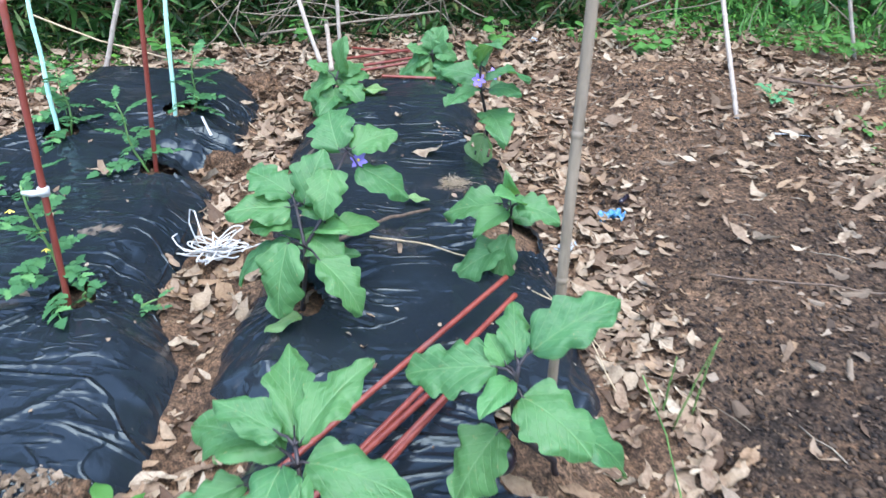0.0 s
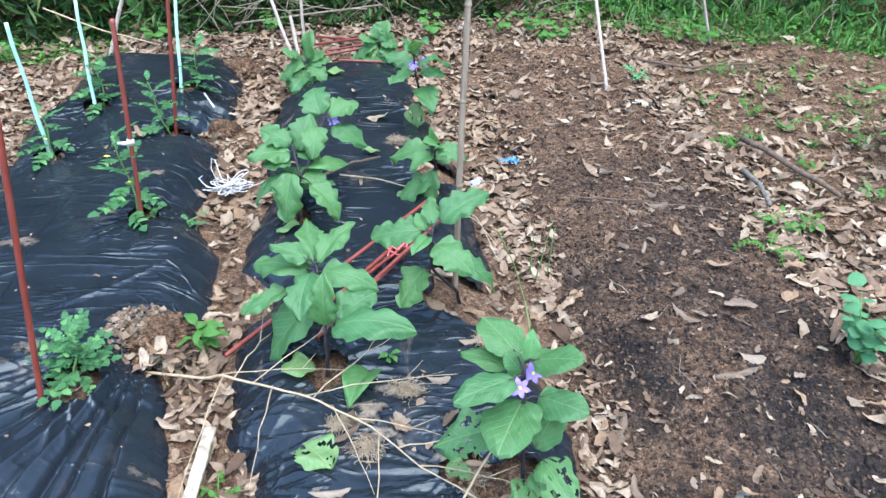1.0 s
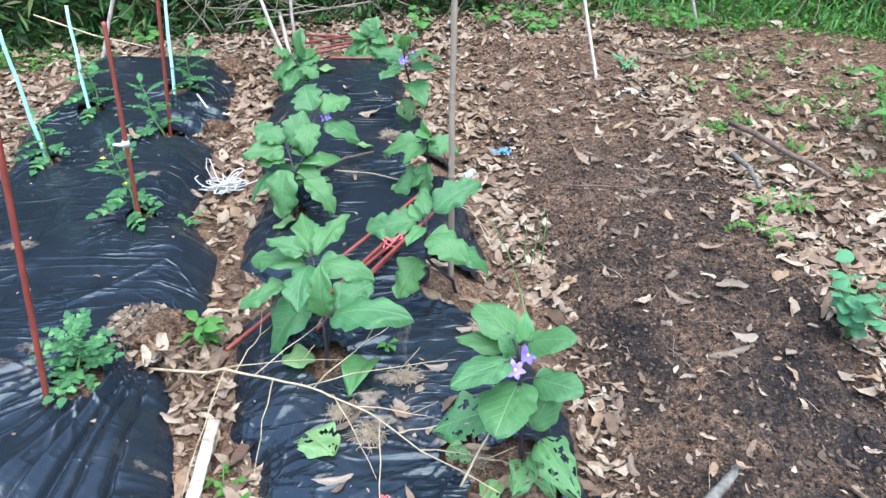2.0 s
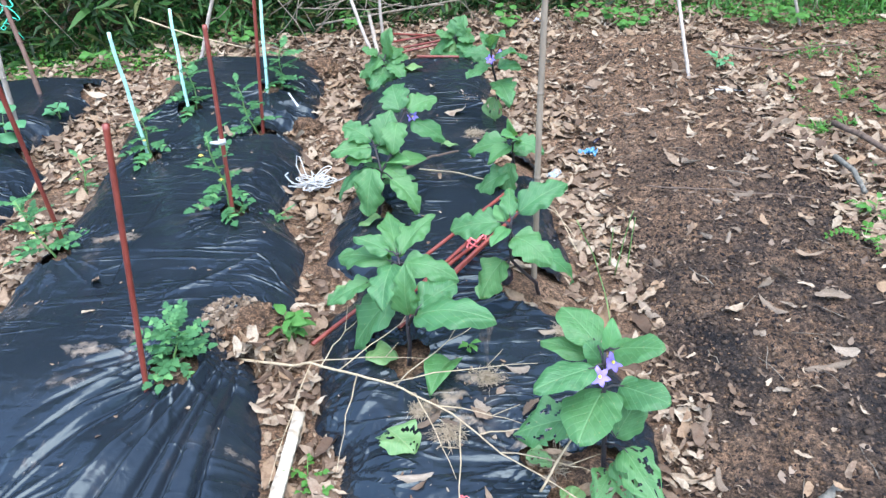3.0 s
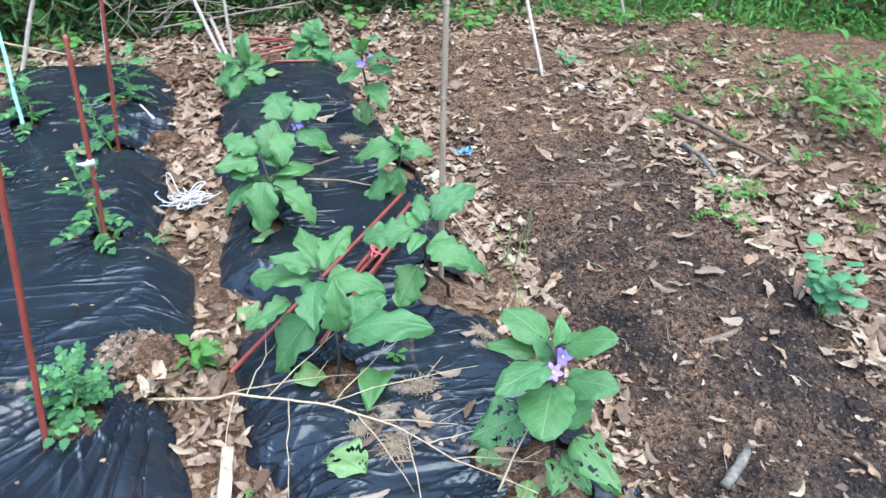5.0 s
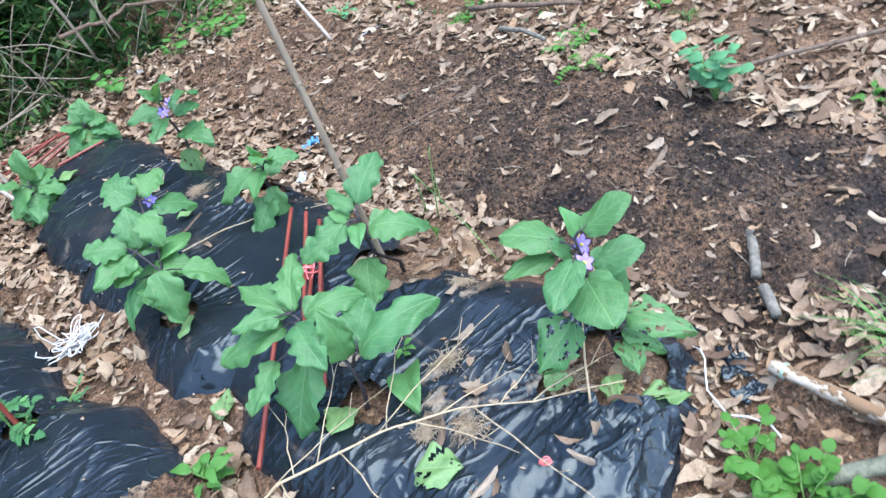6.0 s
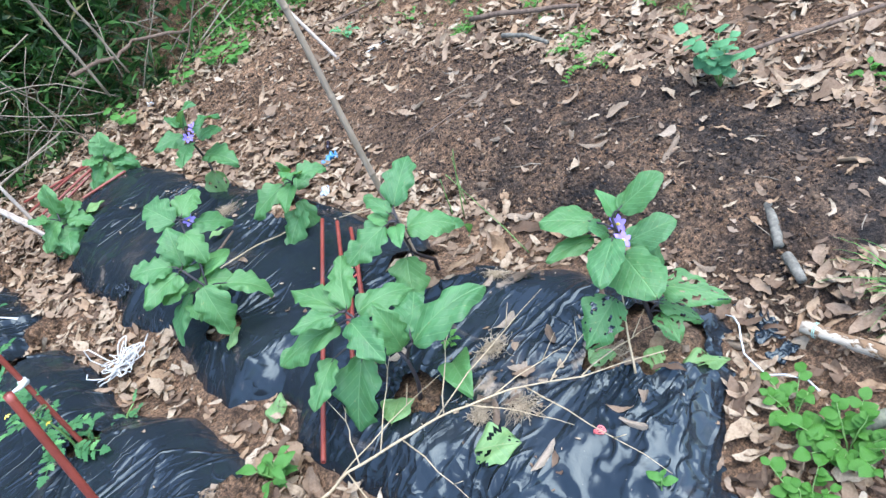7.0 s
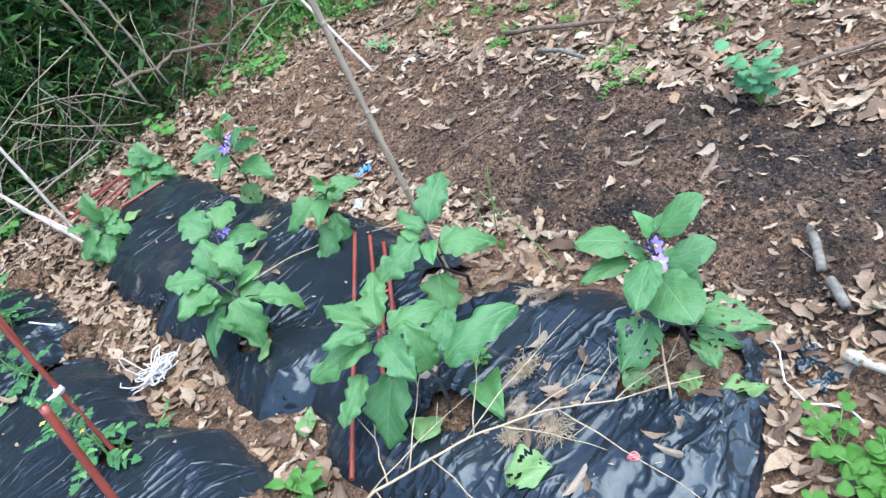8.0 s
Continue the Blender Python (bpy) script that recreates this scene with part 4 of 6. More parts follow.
def tomato(x, y, height, leaves, size, label, seed, lean_to=(0, 0), bloom=0):
    r = random.Random(seed)
    z = ground_at(x, y)
    plant = thing("tomato_plant", (x, y, z), label, "vegetable plant", "tomato plants in the bed")
    bm = bmesh.new()
    line = [Vector((x + lean_to[0] * t + 0.008 * math.sin(7 * t + seed), y + lean_to[1] * t, z - 0.01 + height * t)) for t in (k / 6 for k in range(7))]
    tube(bm, line, [0.0045 - 0.0004 * k for k in range(7)], 6)
    part("stem", bm, GREEN_STEM, plant)
    for k in range(leaves):
        t = 0.15 + 0.85 * k / max(1, leaves - 1)
        p = line[0].lerp(line[-1], t)
        a = 2.4 * k + r.uniform(-.5, .5) + seed
        up = 0.5 * t + r.uniform(-.2, .25)
        l = 0.82 * size * (1.15 - 0.45 * t) * r.uniform(0.7, 1.15)
        tip = p + Vector((math.cos(a), math.sin(a), up)) .normalized() * l
        hang(TOMATO_LEAVES[(k + seed) % 5], leaf_pose(p, tip, l, r.uniform(-20, 20)), plant)
    for k in range(bloom):
        p = line[0].lerp(line[-1], 0.55 + 0.15 * k) + Vector((r.uniform(-.03, .03), -0.02, 0.0))
        bm = bmesh.new()
        for j in range(5):
            a = 2 * math.pi * j / 5
            d = Vector((math.cos(a), math.sin(a) * 0.6, -0.5))
            e = Vector((-math.sin(a), math.cos(a), 0))
            q = [bm.verts.new(p + 0.002 * e), bm.verts.new(p - 0.002 * e), bm.verts.new(p + 0.008 * d - 0.002 * e), bm.verts.new(p + 0.011 * d), bm.verts.new(p + 0.008 * d + 0.002 * e)]
            bm.faces.new(q)
        part("flower", bm, YELLOW, plant, "small yellow flower")
    return plant


tomato(-.690, .47, .145, 24, .12, "bushy young tomato plant at the foot of a stake", 3, (.01, .03))
tomato(-.745, 1.245, .30, 15, .14, "lanky tomato plant with yellow flowers on its stake", 5, (-.03, .02), 3)
tomato(-.710, 1.255, .04, 5, .07, "low tomato shoot at the foot of a stake", 6)
tomato(-.830, 1.960, .24, 14, .14, "tomato plant leaning beside its red stake", 8, (-.05, 0))
tomato(-1.205, 1.735, .20, 14, .13, "tomato plant at the foot of a mint stake", 9, (-.02, .02), 1)
tomato(-1.165, 2.215, .22, 16, .15, "bushy tomato plant beside a mint stake", 11, (-.01, .03))
tomato(-.815, 2.405, .22, 16, .15, "bushy tomato plant at the bed's far end", 12, (.03, .02))
tomato(-1.290, 1.03, .20, 16, .14, "tomato plant spreading over the bed's edge", 14, (-.10, .05), 1)
tomato(-.980, -.02, .10, 8, .11, "small tomato plant in the black mulch", 15)
tomato(-1.46, 1.62, .16, 6, .10, "thin tomato shoot at the bed's edge", 16, (0, .02), 1)
tomato(-.64, 1.30, .05, 4, .08, "tomato side shoot lying on the mulch", 19, (.06, 0))

# ---------------------------------------------------------------- masses of leaves
def scatter(name, centre, length, width, yaw, tilt, curl, material, rows=5, point=0.8, rough=0.28, cup=0.25, cols=3, crumple=0.0):
    """Many leaves as one mesh: arrays of centres, sizes and turns."""
    n = len(centre)
    v = np.linspace(0, 1, rows + 1)
    start, stop = np.zeros(n), np.ones(n)
    shape = np.full(n, point)
    if crumple:  # broken, rolled and wavy leaves
        start = np.where(rng.uniform(0, 1, n) < 0.25, rng.uniform(0.04, 0.22, n), 0.0)
        stop = np.where(rng.uniform(0, 1, n) < 0.25, rng.uniform(0.78, 0.95, n), 1.0)
        shape = rng.uniform(0.6, 1.15, n)
    V = start[:, None] + (stop - start)[:, None] * v[None]
    prof = np.maximum(np.sin(np.pi * np.clip(V, 0, 1) ** shape[:, None]), 0.0) ** 0.8
    prof = np.maximum(prof, 0.03)
    c = np.linspace(-1, 1, cols)
    ly = np.repeat((v - 0.5)[:, None], cols, 1)
    ragged = 1 + rng.uniform(-1, 1, (n, rows + 1, cols)) * rough
    X = 0.5 * prof[:, :, None] * c[None, None, :] * width[:, None, None] * ragged
    Y = ly[None] * length[:, None, None] + (rng.uniform(-1, 1, (n, rows + 1, cols)) * 0.03 * crumple) * length[:, None, None]
    bend = (ly * 2) ** 2 * 0.25
    Z = curl[:, None, None] * length[:, None, None] * bend[None]
    if crumple:
        roll = crumple * rng.normal(0.3, 0.6, n)[:, None, None] / (0.5 * width)[:, None, None]
        roll = np.where(np.abs(roll) < 1, 1.0, roll)
        X, Z = np.sin(roll * X) / roll, Z + (1 - np.cos(roll * X)) / roll
        ph = rng.uniform(0, 6.28, (2, n))[:, :, None, None]
        Z = Z + crumple * 0.10 * width[:, None, None] * (np.sin(9 * V[:, :, None] + ph[0] + 2.0 * c) + np.sin(16 * V[:, :, None] + ph[1]) * np.abs(c))
    else:
        Z = Z + cup * np.abs(X) * np.sign(curl + 0.2)[:, None, None]
    twist = rng.normal(0, 0.35 + 0.4 * crumple, n)[:, None, None] * ly[None]
    X, Z = X * np.cos(twist) - Z * np.sin(twist), X * np.sin(twist) + Z * np.cos(twist)
    bow = rng.normal(0, 0.10, n)[:, None, None] * length[:, None, None] * (ly[None] * 2) ** 2
    X = X + bow
    cp, sp = np.cos(tilt[:, 0]), np.sin(tilt[:, 0])  # pitch along the leaf
    cr, sr = np.cos(tilt[:, 1]), np.sin(tilt[:, 1])  # roll about the leaf
    X, Z = X * cr[:, None, None] + Z * sr[:, None, None], -X * sr[:, None, None] + Z * cr[:, None, None]
    Y, Z = Y * cp[:, None, None] - Z * sp[:, None, None], Y * sp[:, None, None] + Z * cp[:, None, None]
    ca, sa = np.cos(yaw)[:, None, None], np.sin(yaw)[:, None, None]
    P = np.stack([X * ca - Y * sa, X * sa + Y * ca, Z], -1) + centre[:, None, None, :]
    per = (rows + 1) * cols
    quad = np.array([(cols * j + i, cols * j + i + 1, cols * j + i + cols + 1, cols * j + i + cols) for j in range(rows) for i in range(cols - 1)])
    faces = (np.arange(n)[:, None, None] * per + quad[None]).reshape(-1, 4)
    return raw(name, P.reshape(-1, 3).tolist(), faces.tolist(), material)


def sample(n, x0, x1, y0, y1, density):
    """Up to n places, kept in proportion to density(x, y)."""
    x, y = rng.uniform(x0, x1, n), rng.uniform(y0, y1, n)
    keep = rng.uniform(0, 1, n) < density(x, y)
    return x[keep], y[keep]


def in_beds(x, y):
    d = np.full(np.shape(x), -9.0)
    for bed in BEDS:
        d = np.maximum(d, depth_in_bed(bed, x, y))
    return d


def litter_density(x, y):
    d = in_beds(x, y)
    path = smooth(0.03, -0.02, d)
    plot = smooth(0.57, 0.70, x + 0.05 * vnoise(y * 5, y * 0, 80)) * smooth(1.50, 1.26, x + 0.12 * fbm(x, y, 2.5, 2, 81)) * smooth(-0.06, 0.08, y - 0.1 + 1.3 * np.clip(x - 0.62, 0, 0.25)) * smooth(3.45, 3.1, y)
    patchy = 0.55 + 0.9 * fbm(x, y, 2.2, 3, 82)
    right = smooth(1.35, 1.6, x)
    bare = smooth(0.10, 0.25, fbm(x, y, 4.2, 2, 83))
    path = path * smooth(-2.7, -2.2, x) * smooth(3.3, 2.8, x) * smooth(-1.0, -0.6, y)
    for bx, by, br in BARE:
        path = path * (1 - 0.85 * smooth(br * 1.3, br * 0.5, np.hypot(x - bx, y - by)))
    dens = path * (1 - (0.95 - 0.13 * smooth(0.9, 2.2, y)) * plot) * (1 - 0.75 * right * (1 - np.clip(patchy - 0.15, 0, 1))) * (1 - 0.6 * bare * (1 - right))
    dens = dens * smooth(1.2, 0.2, y - np.interp(x, *THICKET_EDGE))
    back = smooth(2.9, 3.2, y)
    dens = dens * (1 - 0.55 * smooth(1.55, 1.85, x) * smooth(1.0, 1.6, y))
    dens = dens + 0.12 * (hole_depth(x, y) > 0.01) * (d > 0.02)
    return np.clip(dens * (1 - 0.35 * right * smooth(1.8, 2.6, x)) * (1 - 0.15 * back), 0, 1) + 0.0025 * smooth(0.0, 0.05, d) * (hole_depth(x, y) < 0)


def film_at(x, y):
    z = np.full(np.shape(x), -9.0)
    for bed in BEDS:
        d = depth_in_bed(bed, x, y)
        z = np.maximum(z, np.where(d > 0.0, film_height(bed, x, y, 0.8), -9.0))
    return z


def surface(x, y):
    covered = (in_beds(x, y) > 0) & (hole_depth(x, y) < 0)
    return np.where(covered, np.maximum(film_at(x, y), ground_height(x, y)), ground_height(x, y))


TOP_X, TOP_Y = np.arange(-3.0, 3.4, 0.01), np.arange(-1.2, 4.8, 0.01)
TOP_Z = surface(*np.meshgrid(TOP_X, TOP_Y))


def top_at(x, y):
    """Height of film or soil, from a table one centimetre apart."""
    x, y = np.atleast_1d(np.asarray(x, float)), np.atleast_1d(np.asarray(y, float))
    i = np.clip(np.rint((x + 3.0) / 0.01).astype(int), 0, len(TOP_X) - 1)
    j = np.clip(np.rint((y + 1.2) / 0.01).astype(int), 0, len(TOP_Y) - 1)
    return TOP_Z[j, i]


DEBRIS = ((.27, .18), (.13, .40), (.04, .25), (.36, .55), (-.05, .40), (.30, 1.50), (.10, 2.25), (.0, .12), (.14, 1.82))


def litter():
    x, y = sample(62000, -2.7, 3.3, -1.0, 4.7, litter_density)
    n = len(x)
    length = np.clip(rng.lognormal(math.log(0.053), 0.42, n), 0.016, 0.125)
    length = np.where((x > 0.40) & (x < 0.95) & (y < 0.6), length * 0.80, length)
    length = np.where((x > 0.62) & (x < 1.35) & (y > 0), length * 0.80, length)
    centre = np.stack([x, y, top_at(x, y) + 0.004 + np.abs(rng.normal(0, 0.011, n))], -1)
    width = length * rng.uniform(0.22, 0.46, n)
    yaw, tilt, curl = rng.uniform(0, 6.28, n), rng.normal(0, 0.24, (n, 2)), rng.normal(0.25, 0.45, n)
    near = (y < 1.0) & (x > -0.7) & (x < 1.2)
    for mask, rows, cols, rough in ((near, 8, 5, 0.14), (~near, 5, 3, 0.24)):
        me = scatter("leaf_litter", centre[mask], length[mask], width[mask], yaw[mask], tilt[mask], curl[mask], DRY_LEAF, rows=rows, rough=rough, cols=cols, crumple=1.0)
        tagged(new("leaf_litter", me), "thick litter of dry tan and brown fallen leaves", "leaf litter", kind="stuff")
    # broken bits of leaf on the bare plot and the film
    x, y = sample(26000, -1.6, 3.0, -0.8, 3.6, lambda a, b: 0.025 + 0.5 * (in_beds(a, b) < 0.02) * (a < 0.65) + sum(0.8 * np.exp(-((a - u) ** 2 + (b - v) ** 2) / 0.004) for u, v in DEBRIS))
    n = len(x)
    length = rng.lognormal(math.log(0.011), 0.5, n)
    centre = np.stack([x, y, top_at(x, y) + 0.003], -1)
    me = scatter("leaf_fragments", centre, length, length * rng.uniform(0.3, 0.8, n), rng.uniform(0, 6.28, n), rng.normal(0, 0.3, (n, 2)), rng.normal(0.2, 0.4, n), DRY_LEAF, rows=3, crumple=0.8)
    tagged(new("leaf_fragments", me), "small broken bits of dry leaf and straw", "leaf litter", kind="stuff")
    x, y = sample(15000, 0.55, 1.7, -0.2, 3.3, lambda a, b: 0.10 + 0.3 * smooth(0.8, 2.4, b) * smooth(-0.2, 0.3, fbm(a, b, 3, 2, 86)))
    n = len(x)
    length = np.clip(rng.lognormal(math.log(0.013), 0.55, n), 0.005, 0.045)
    me = scatter("leaf_bits", np.stack([x, y, top_at(x, y) + 0.003], -1), length, length * rng.uniform(0.25, 0.7, n), rng.uniform(0, 6.28, n), rng.normal(0, 0.2, (n, 2)), rng.normal(0.1, 0.3, n), LEAF_BIT, rows=3, crumple=0.5)
    tagged(new("leaf_bits", me), "brown trodden leaf bits mixed into the soil", "leaf litter", kind="stuff")


def crumbs(name, n, box, density, size, material, label):
    x, y = sample(n, *box, density)
    n = len(x)
    s = np.clip(rng.lognormal(math.log(size), 0.5, n), 0.3 * size, 1.9 * size)
    z = ground_height(x, y)
    base = np.array([(1, 0, 0), (-1, 0, 0), (0, 1, 0), (0, -1, 0), (0, 0, 0.8), (0, 0, -0.8)], float)
    P = base[None] * rng.uniform(0.5, 1.4, (n, 6, 1)) + rng.normal(0, 0.3, (n, 6, 3))
    a = rng.uniform(0, 6.28, n)[:, None]
    P = np.stack([P[..., 0] * np.cos(a) - P[..., 1] * np.sin(a), P[..., 0] * np.sin(a) + P[..., 1] * np.cos(a), P[..., 2]], -1)
    P = P * s[:, None, None] + np.stack([x, y, z + 0.2 * s], -1)[:, None]
    tri = np.array([(0, 2, 4), (2, 1, 4), (1, 3, 4), (3, 0, 4), (2, 0, 5), (1, 2, 5), (3, 1, 5), (0, 3, 5)])
    faces = (np.arange(n)[:, None, None] * 6 + tri[None]).reshape(-1, 3)
    tagged(new(name, raw(name, P.reshape(-1, 3).tolist(), faces.tolist(), material, True)), label, "soil", kind="stuff")


litter()
crumbs("soil_crumbs", 42000, (0.5, 1.9, -0.4, 3.4), lambda x, y: 0.85 * smooth(0.5, 0.7, x) * smooth(1.9, 1.4, x) * smooth(-0.3, 0.1, y) * smooth(2.2, 1.0, y), 0.0036, CRUMB, "loose crumbs of dark charred soil")
crumbs("soil_lumps", 9000, (0.5, 1.9, -0.4, 3.4), lambda x, y: 0.85 * smooth(0.5, 0.7, x) * smooth(1.9, 1.4, x) * smooth(-0.3, 0.1, y) * smooth(-0.3, 0.3, fbm(x, y, 5, 2, 84)), 0.0058, LUMP, "small lumps of dark charred soil")
crumbs("path_crumbs", 34000, (-1.6, 3.0, -0.6, 3.6), lambda x, y: np.where(hole_depth(x, y) > -0.01, 1.0, (0.45 + 0.4 * (x > 0.5) * smooth(0.8, 1.8, y)) * (in_beds(x, y) < 0)), 0.0034, BROWN_CRUMB, "loose crumbs of reddish brown soil")


def twig_bits(n, seed):
    r = random.Random(seed)
    bm = bmesh.new()
    for _ in range(n):
        x, y = r.uniform(0.45, 2.6), r.uniform(-0.6, 3.4)
        a, l = r.uniform(0, 6.28), r.uniform(0.03, 0.13)
        x2, y2 = x + math.cos(a) * l, y + math.sin(a) * l
        z1, z2 = float(top_at(x, y)[0]) + 0.004, float(top_at(x2, y2)[0]) + 0.004
        tube(bm, bent((x, y, z1), (x2, y2, z2), 0.004, 3, 0.004, r.random()), r.uniform(0.0007, 0.002), 4)
    tagged(new("twig_bits", finish(bm, "twig_bits", DEAD_STALK)), "thin dry twig bits strewn on the soil", "twigs", kind="stuff")


twig_bits(170, 3)

# seedlings and moss between the fallen leaves beside the plot
x, y = sample(16000, 1.45, 3.2, 1.1, 3.7, lambda a, b: 0.55 * smooth(1.5, 1.9, a) * smooth(0.12, 0.30, fbm(a, b, 4.5, 3, 85)) * (0.3 + 0.7 * smooth(1.4, 2.6, b)))
n = len(x)
length = rng.lognormal(math.log(0.013), 0.4, n)
me = scatter("seedlings", np.stack([x, y, top_at(x, y) + rng.uniform(0.004, 0.022, n)], -1), length, length * rng.uniform(0.5, 0.8, n), rng.uniform(0, 6.28, n), rng.normal(0, 0.4, (n, 2)), rng.normal(-0.3, 0.3, n), WEED_LEAF, rows=2)
tagged(new("seedlings", me), "tiny green seedlings among the dry leaves", "weeds", kind="stuff")


# single leaves that stand out on the dark soil
def dry_leaf_mesh(seed):
    r = random.Random(seed)
    verts, faces = [], []
    nv, nu = 14, 6
    curl, roll, tw, sk = r.uniform(0.1, 0.6), r.choice((-1.5, 1.3, 1.8, 2.2, 0.9)), r.uniform(-0.9, 0.9), r.uniform(-0.15, 0.15)
    lo, hi, shape = r.choice((0, 0, 0.15, 0.3)), r.choice((1, 1, 0.85, 0.75)), r.uniform(0.6, 1.1)
    for j in range(nv + 1):
        v = lo + (hi - lo) * j / nv
        w = max(0.03, max(0.0, math.sin(math.pi * v ** shape)) ** 0.8 * (1 + 0.12 * math.sin(13 * v + seed) + 0.08 * math.sin(31 * v + 2 * seed)))
        for i in range(nu + 1):
            c = 2 * i / nu - 1
            edge = abs(c) > 0.9
            x = 0.5 * c * w * (1 + (r.uniform(-0.16, 0.16) if edge else 0))
            x, lift = math.sin(roll * x * 2) / (2 * roll), (1 - math.cos(roll * x * 2)) / (2 * roll)
            z = curl * (2 * v - 1) ** 2 * 0.25 + 0.4 * lift + tw * x * (v - 0.5) + 0.018 * math.sin(11 * v + 3 * c + seed)
            verts.append((x + sk * (2 * v - 1) ** 2, v - 0.5 + r.uniform(-0.012, 0.012), z))
    for j in range(nv):
        for i in range(nu):
            a = j * (nu + 1) + i
            faces.append((a, a + 1, a + nu + 2, a + nu + 1))
    return raw("dry_leaf", verts, faces, SINGLE_DRY)


DRY_MESHES = [dry_leaf_mesh(s) for s in range(8)]


def dry_leaf(x, y, length, width, yaw, k):
    ob = new("dry_leaf", DRY_MESHES[k % 8])
    r = random.Random(k)
    ob.matrix_basis = pose(x, y, float(top_at(x, y)[0]) + 0.009, r.uniform(-10, 10), r.uniform(-14, 14), yaw) @ Matrix.Diagonal((width, length, length, 1))
    tagged(ob, "curled pale tan dry leaf lying on the ground", "fallen leaf", "single dry leaves on soil and film")


for k, row in enumerate(((.866, 1.093, .085, .035, 50), (.873, .605, .05, .035, 10), (1.058, .530, .09, .05, 70), (1.267, .355, .05, .04, 20), (1.00, .47, .13, .035, 100), (.93, 1.58, .10, .03, 88),
                         (.95, .72, .10, .035, 40), (1.12, .75, .11, .04, 80), (.97, .82, .12, .03, 120), (.70, 1.02, .09, .045, 5), (1.05, 1.35, .10, .03, 85), (.85, 1.82, .07, .025, 100),
                         (.62, .78, .10, .05, 30), (.58, 1.45, .09, .05, 60), (.66, .33, .10, .045, 160), (-.60, .02, .06, .025, 150), (-.42, .62, .10, .045, 120),
                         (-.02, .63, .12, .03, 80), (.20, .45, .08, .025, 70), (.11, .31, .07, .04, 30), (-.02, .28, .09, .03, 140), (.355, .511, .10, .028, 60), (.292, .588, .05, .026, 100),
                         (.225, .306, .085, .026, 150), (.107, .239, .05, .032, 20), (.036, .275, .085, .022, 70), (.118, .002, .075, .02, 10), (.191, .019, .05, .022, 130), (.467, -.019, .075, .032, 5),
                         (-.007, .333, .055, .03, 20), (-.045, .115, .09, .026, 95), (.25, .09, .05, .025, 40), (.30, .16, .055, .03, 80), (.36, .03, .05, .028, 120))):
    dry_leaf(*row, k)
r = random.Random(21)
for k in range(70):
    x, y = r.uniform(0.62, 1.75), r.uniform(-0.15, 3.1)
    dry_leaf(x, y, r.uniform(0.04, 0.09), r.uniform(0.014, 0.034), r.uniform(0, 360), 30 + k)


# ---------------------------------------------------------------- the thicket behind
def beyond(x, off):
    return np.interp(x, *THICKET_EDGE) + off


def mass(name, n, x0, x1, off0, off1, high, length, aspect, material, label, category, low=0.0, pitch=(-0.5, 0.5), rows=3, clump=None, tall_at=0.7):
    x = rng.uniform(x0, x1, n)
    off = rng.uniform(0, 1, n) ** 0.9 * (off1 - off0) + off0
    if clump:  # gather the leaves in sprays
        cx = np.round(x / clump) * clump + 0.35 * clump * vnoise(x * 3, off * 9, 90)
        x = cx + rng.normal(0, clump * 0.28, n)
    y = beyond(x, off)
    top = low + high * smooth(0, tall_at, off - off0) * (0.62 + 0.6 * fbm(x, y, 1.7, 3, 91))
    z = ground_height(x, y) + low + (np.maximum(top, 0.02) - low) * rng.uniform(0, 1, n) ** 0.75
    l = length * rng.lognormal(0, 0.3, n)
    yaw = rng.uniform(0, 6.28, n)
    tilt = np.stack([rng.uniform(*pitch, n), rng.normal(0, 0.5, n)], -1)
    me = scatter(name, np.stack([x, y, z], -1), l, l * aspect * rng.uniform(0.8, 1.25, n), yaw, tilt, rng.normal(-0.5, 0.4, n), material, rows=rows, point=0.7)
    return tagged(new(name, me), label, category, kind="stuff")


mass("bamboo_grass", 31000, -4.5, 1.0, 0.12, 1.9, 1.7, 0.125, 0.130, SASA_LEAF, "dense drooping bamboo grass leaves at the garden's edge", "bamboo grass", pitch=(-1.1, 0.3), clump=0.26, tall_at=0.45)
mass("vine_leaves", 9000, -4.5, 5.5, 0.35, 1.9, 2.0, 0.075, 0.85, VINE_LEAF, "broad green vine leaves climbing over the thicket", "vines", pitch=(-0.9, 0.2), rows=4, clump=0.4, tall_at=0.4)
mass("hedge_leaves", 20000, -7.5, 8.0, 1.3, 3.6, 4.6, 0.13, 0.6, VINE_LEAF, "dark mass of bushes behind the thicket", "bushes", pitch=(-0.9, 0.4), rows=3, tall_at=0.5)
# added out of view above the thicket, only to darken it
mass("overhanging_leaves", 9000, -6.0, 7.0, 0.5, 3.6, 2.2, 0.16, 0.6, VINE_LEAF, "unseen mass of leaves added above the thicket to shade it", "tree leaves", low=2.6, pitch=(-0.9, 0.3), rows=3, tall_at=0.3)
# unseen tall backdrop, added to block low sky from the film's reflections
mass("woodland_leaves", 17000, -10.0, 11.0, 3.0, 6.5, 8.0, 0.30, 0.65, VINE_LEAF, "tall unseen mass of leaves added to darken the mulch sheets' reflections", "woodland", pitch=(-0.9, 0.4), rows=2, tall_at=1.5)
mass("ground_cover", 5000, -4.0, -1.45, -0.16, 0.45, 0.10, 0.024, 0.75, LIME_LEAF, "low bright green ground cover along the edge", "weeds", low=0.01, pitch=(-0.4, 0.4), rows=2, clump=0.3)
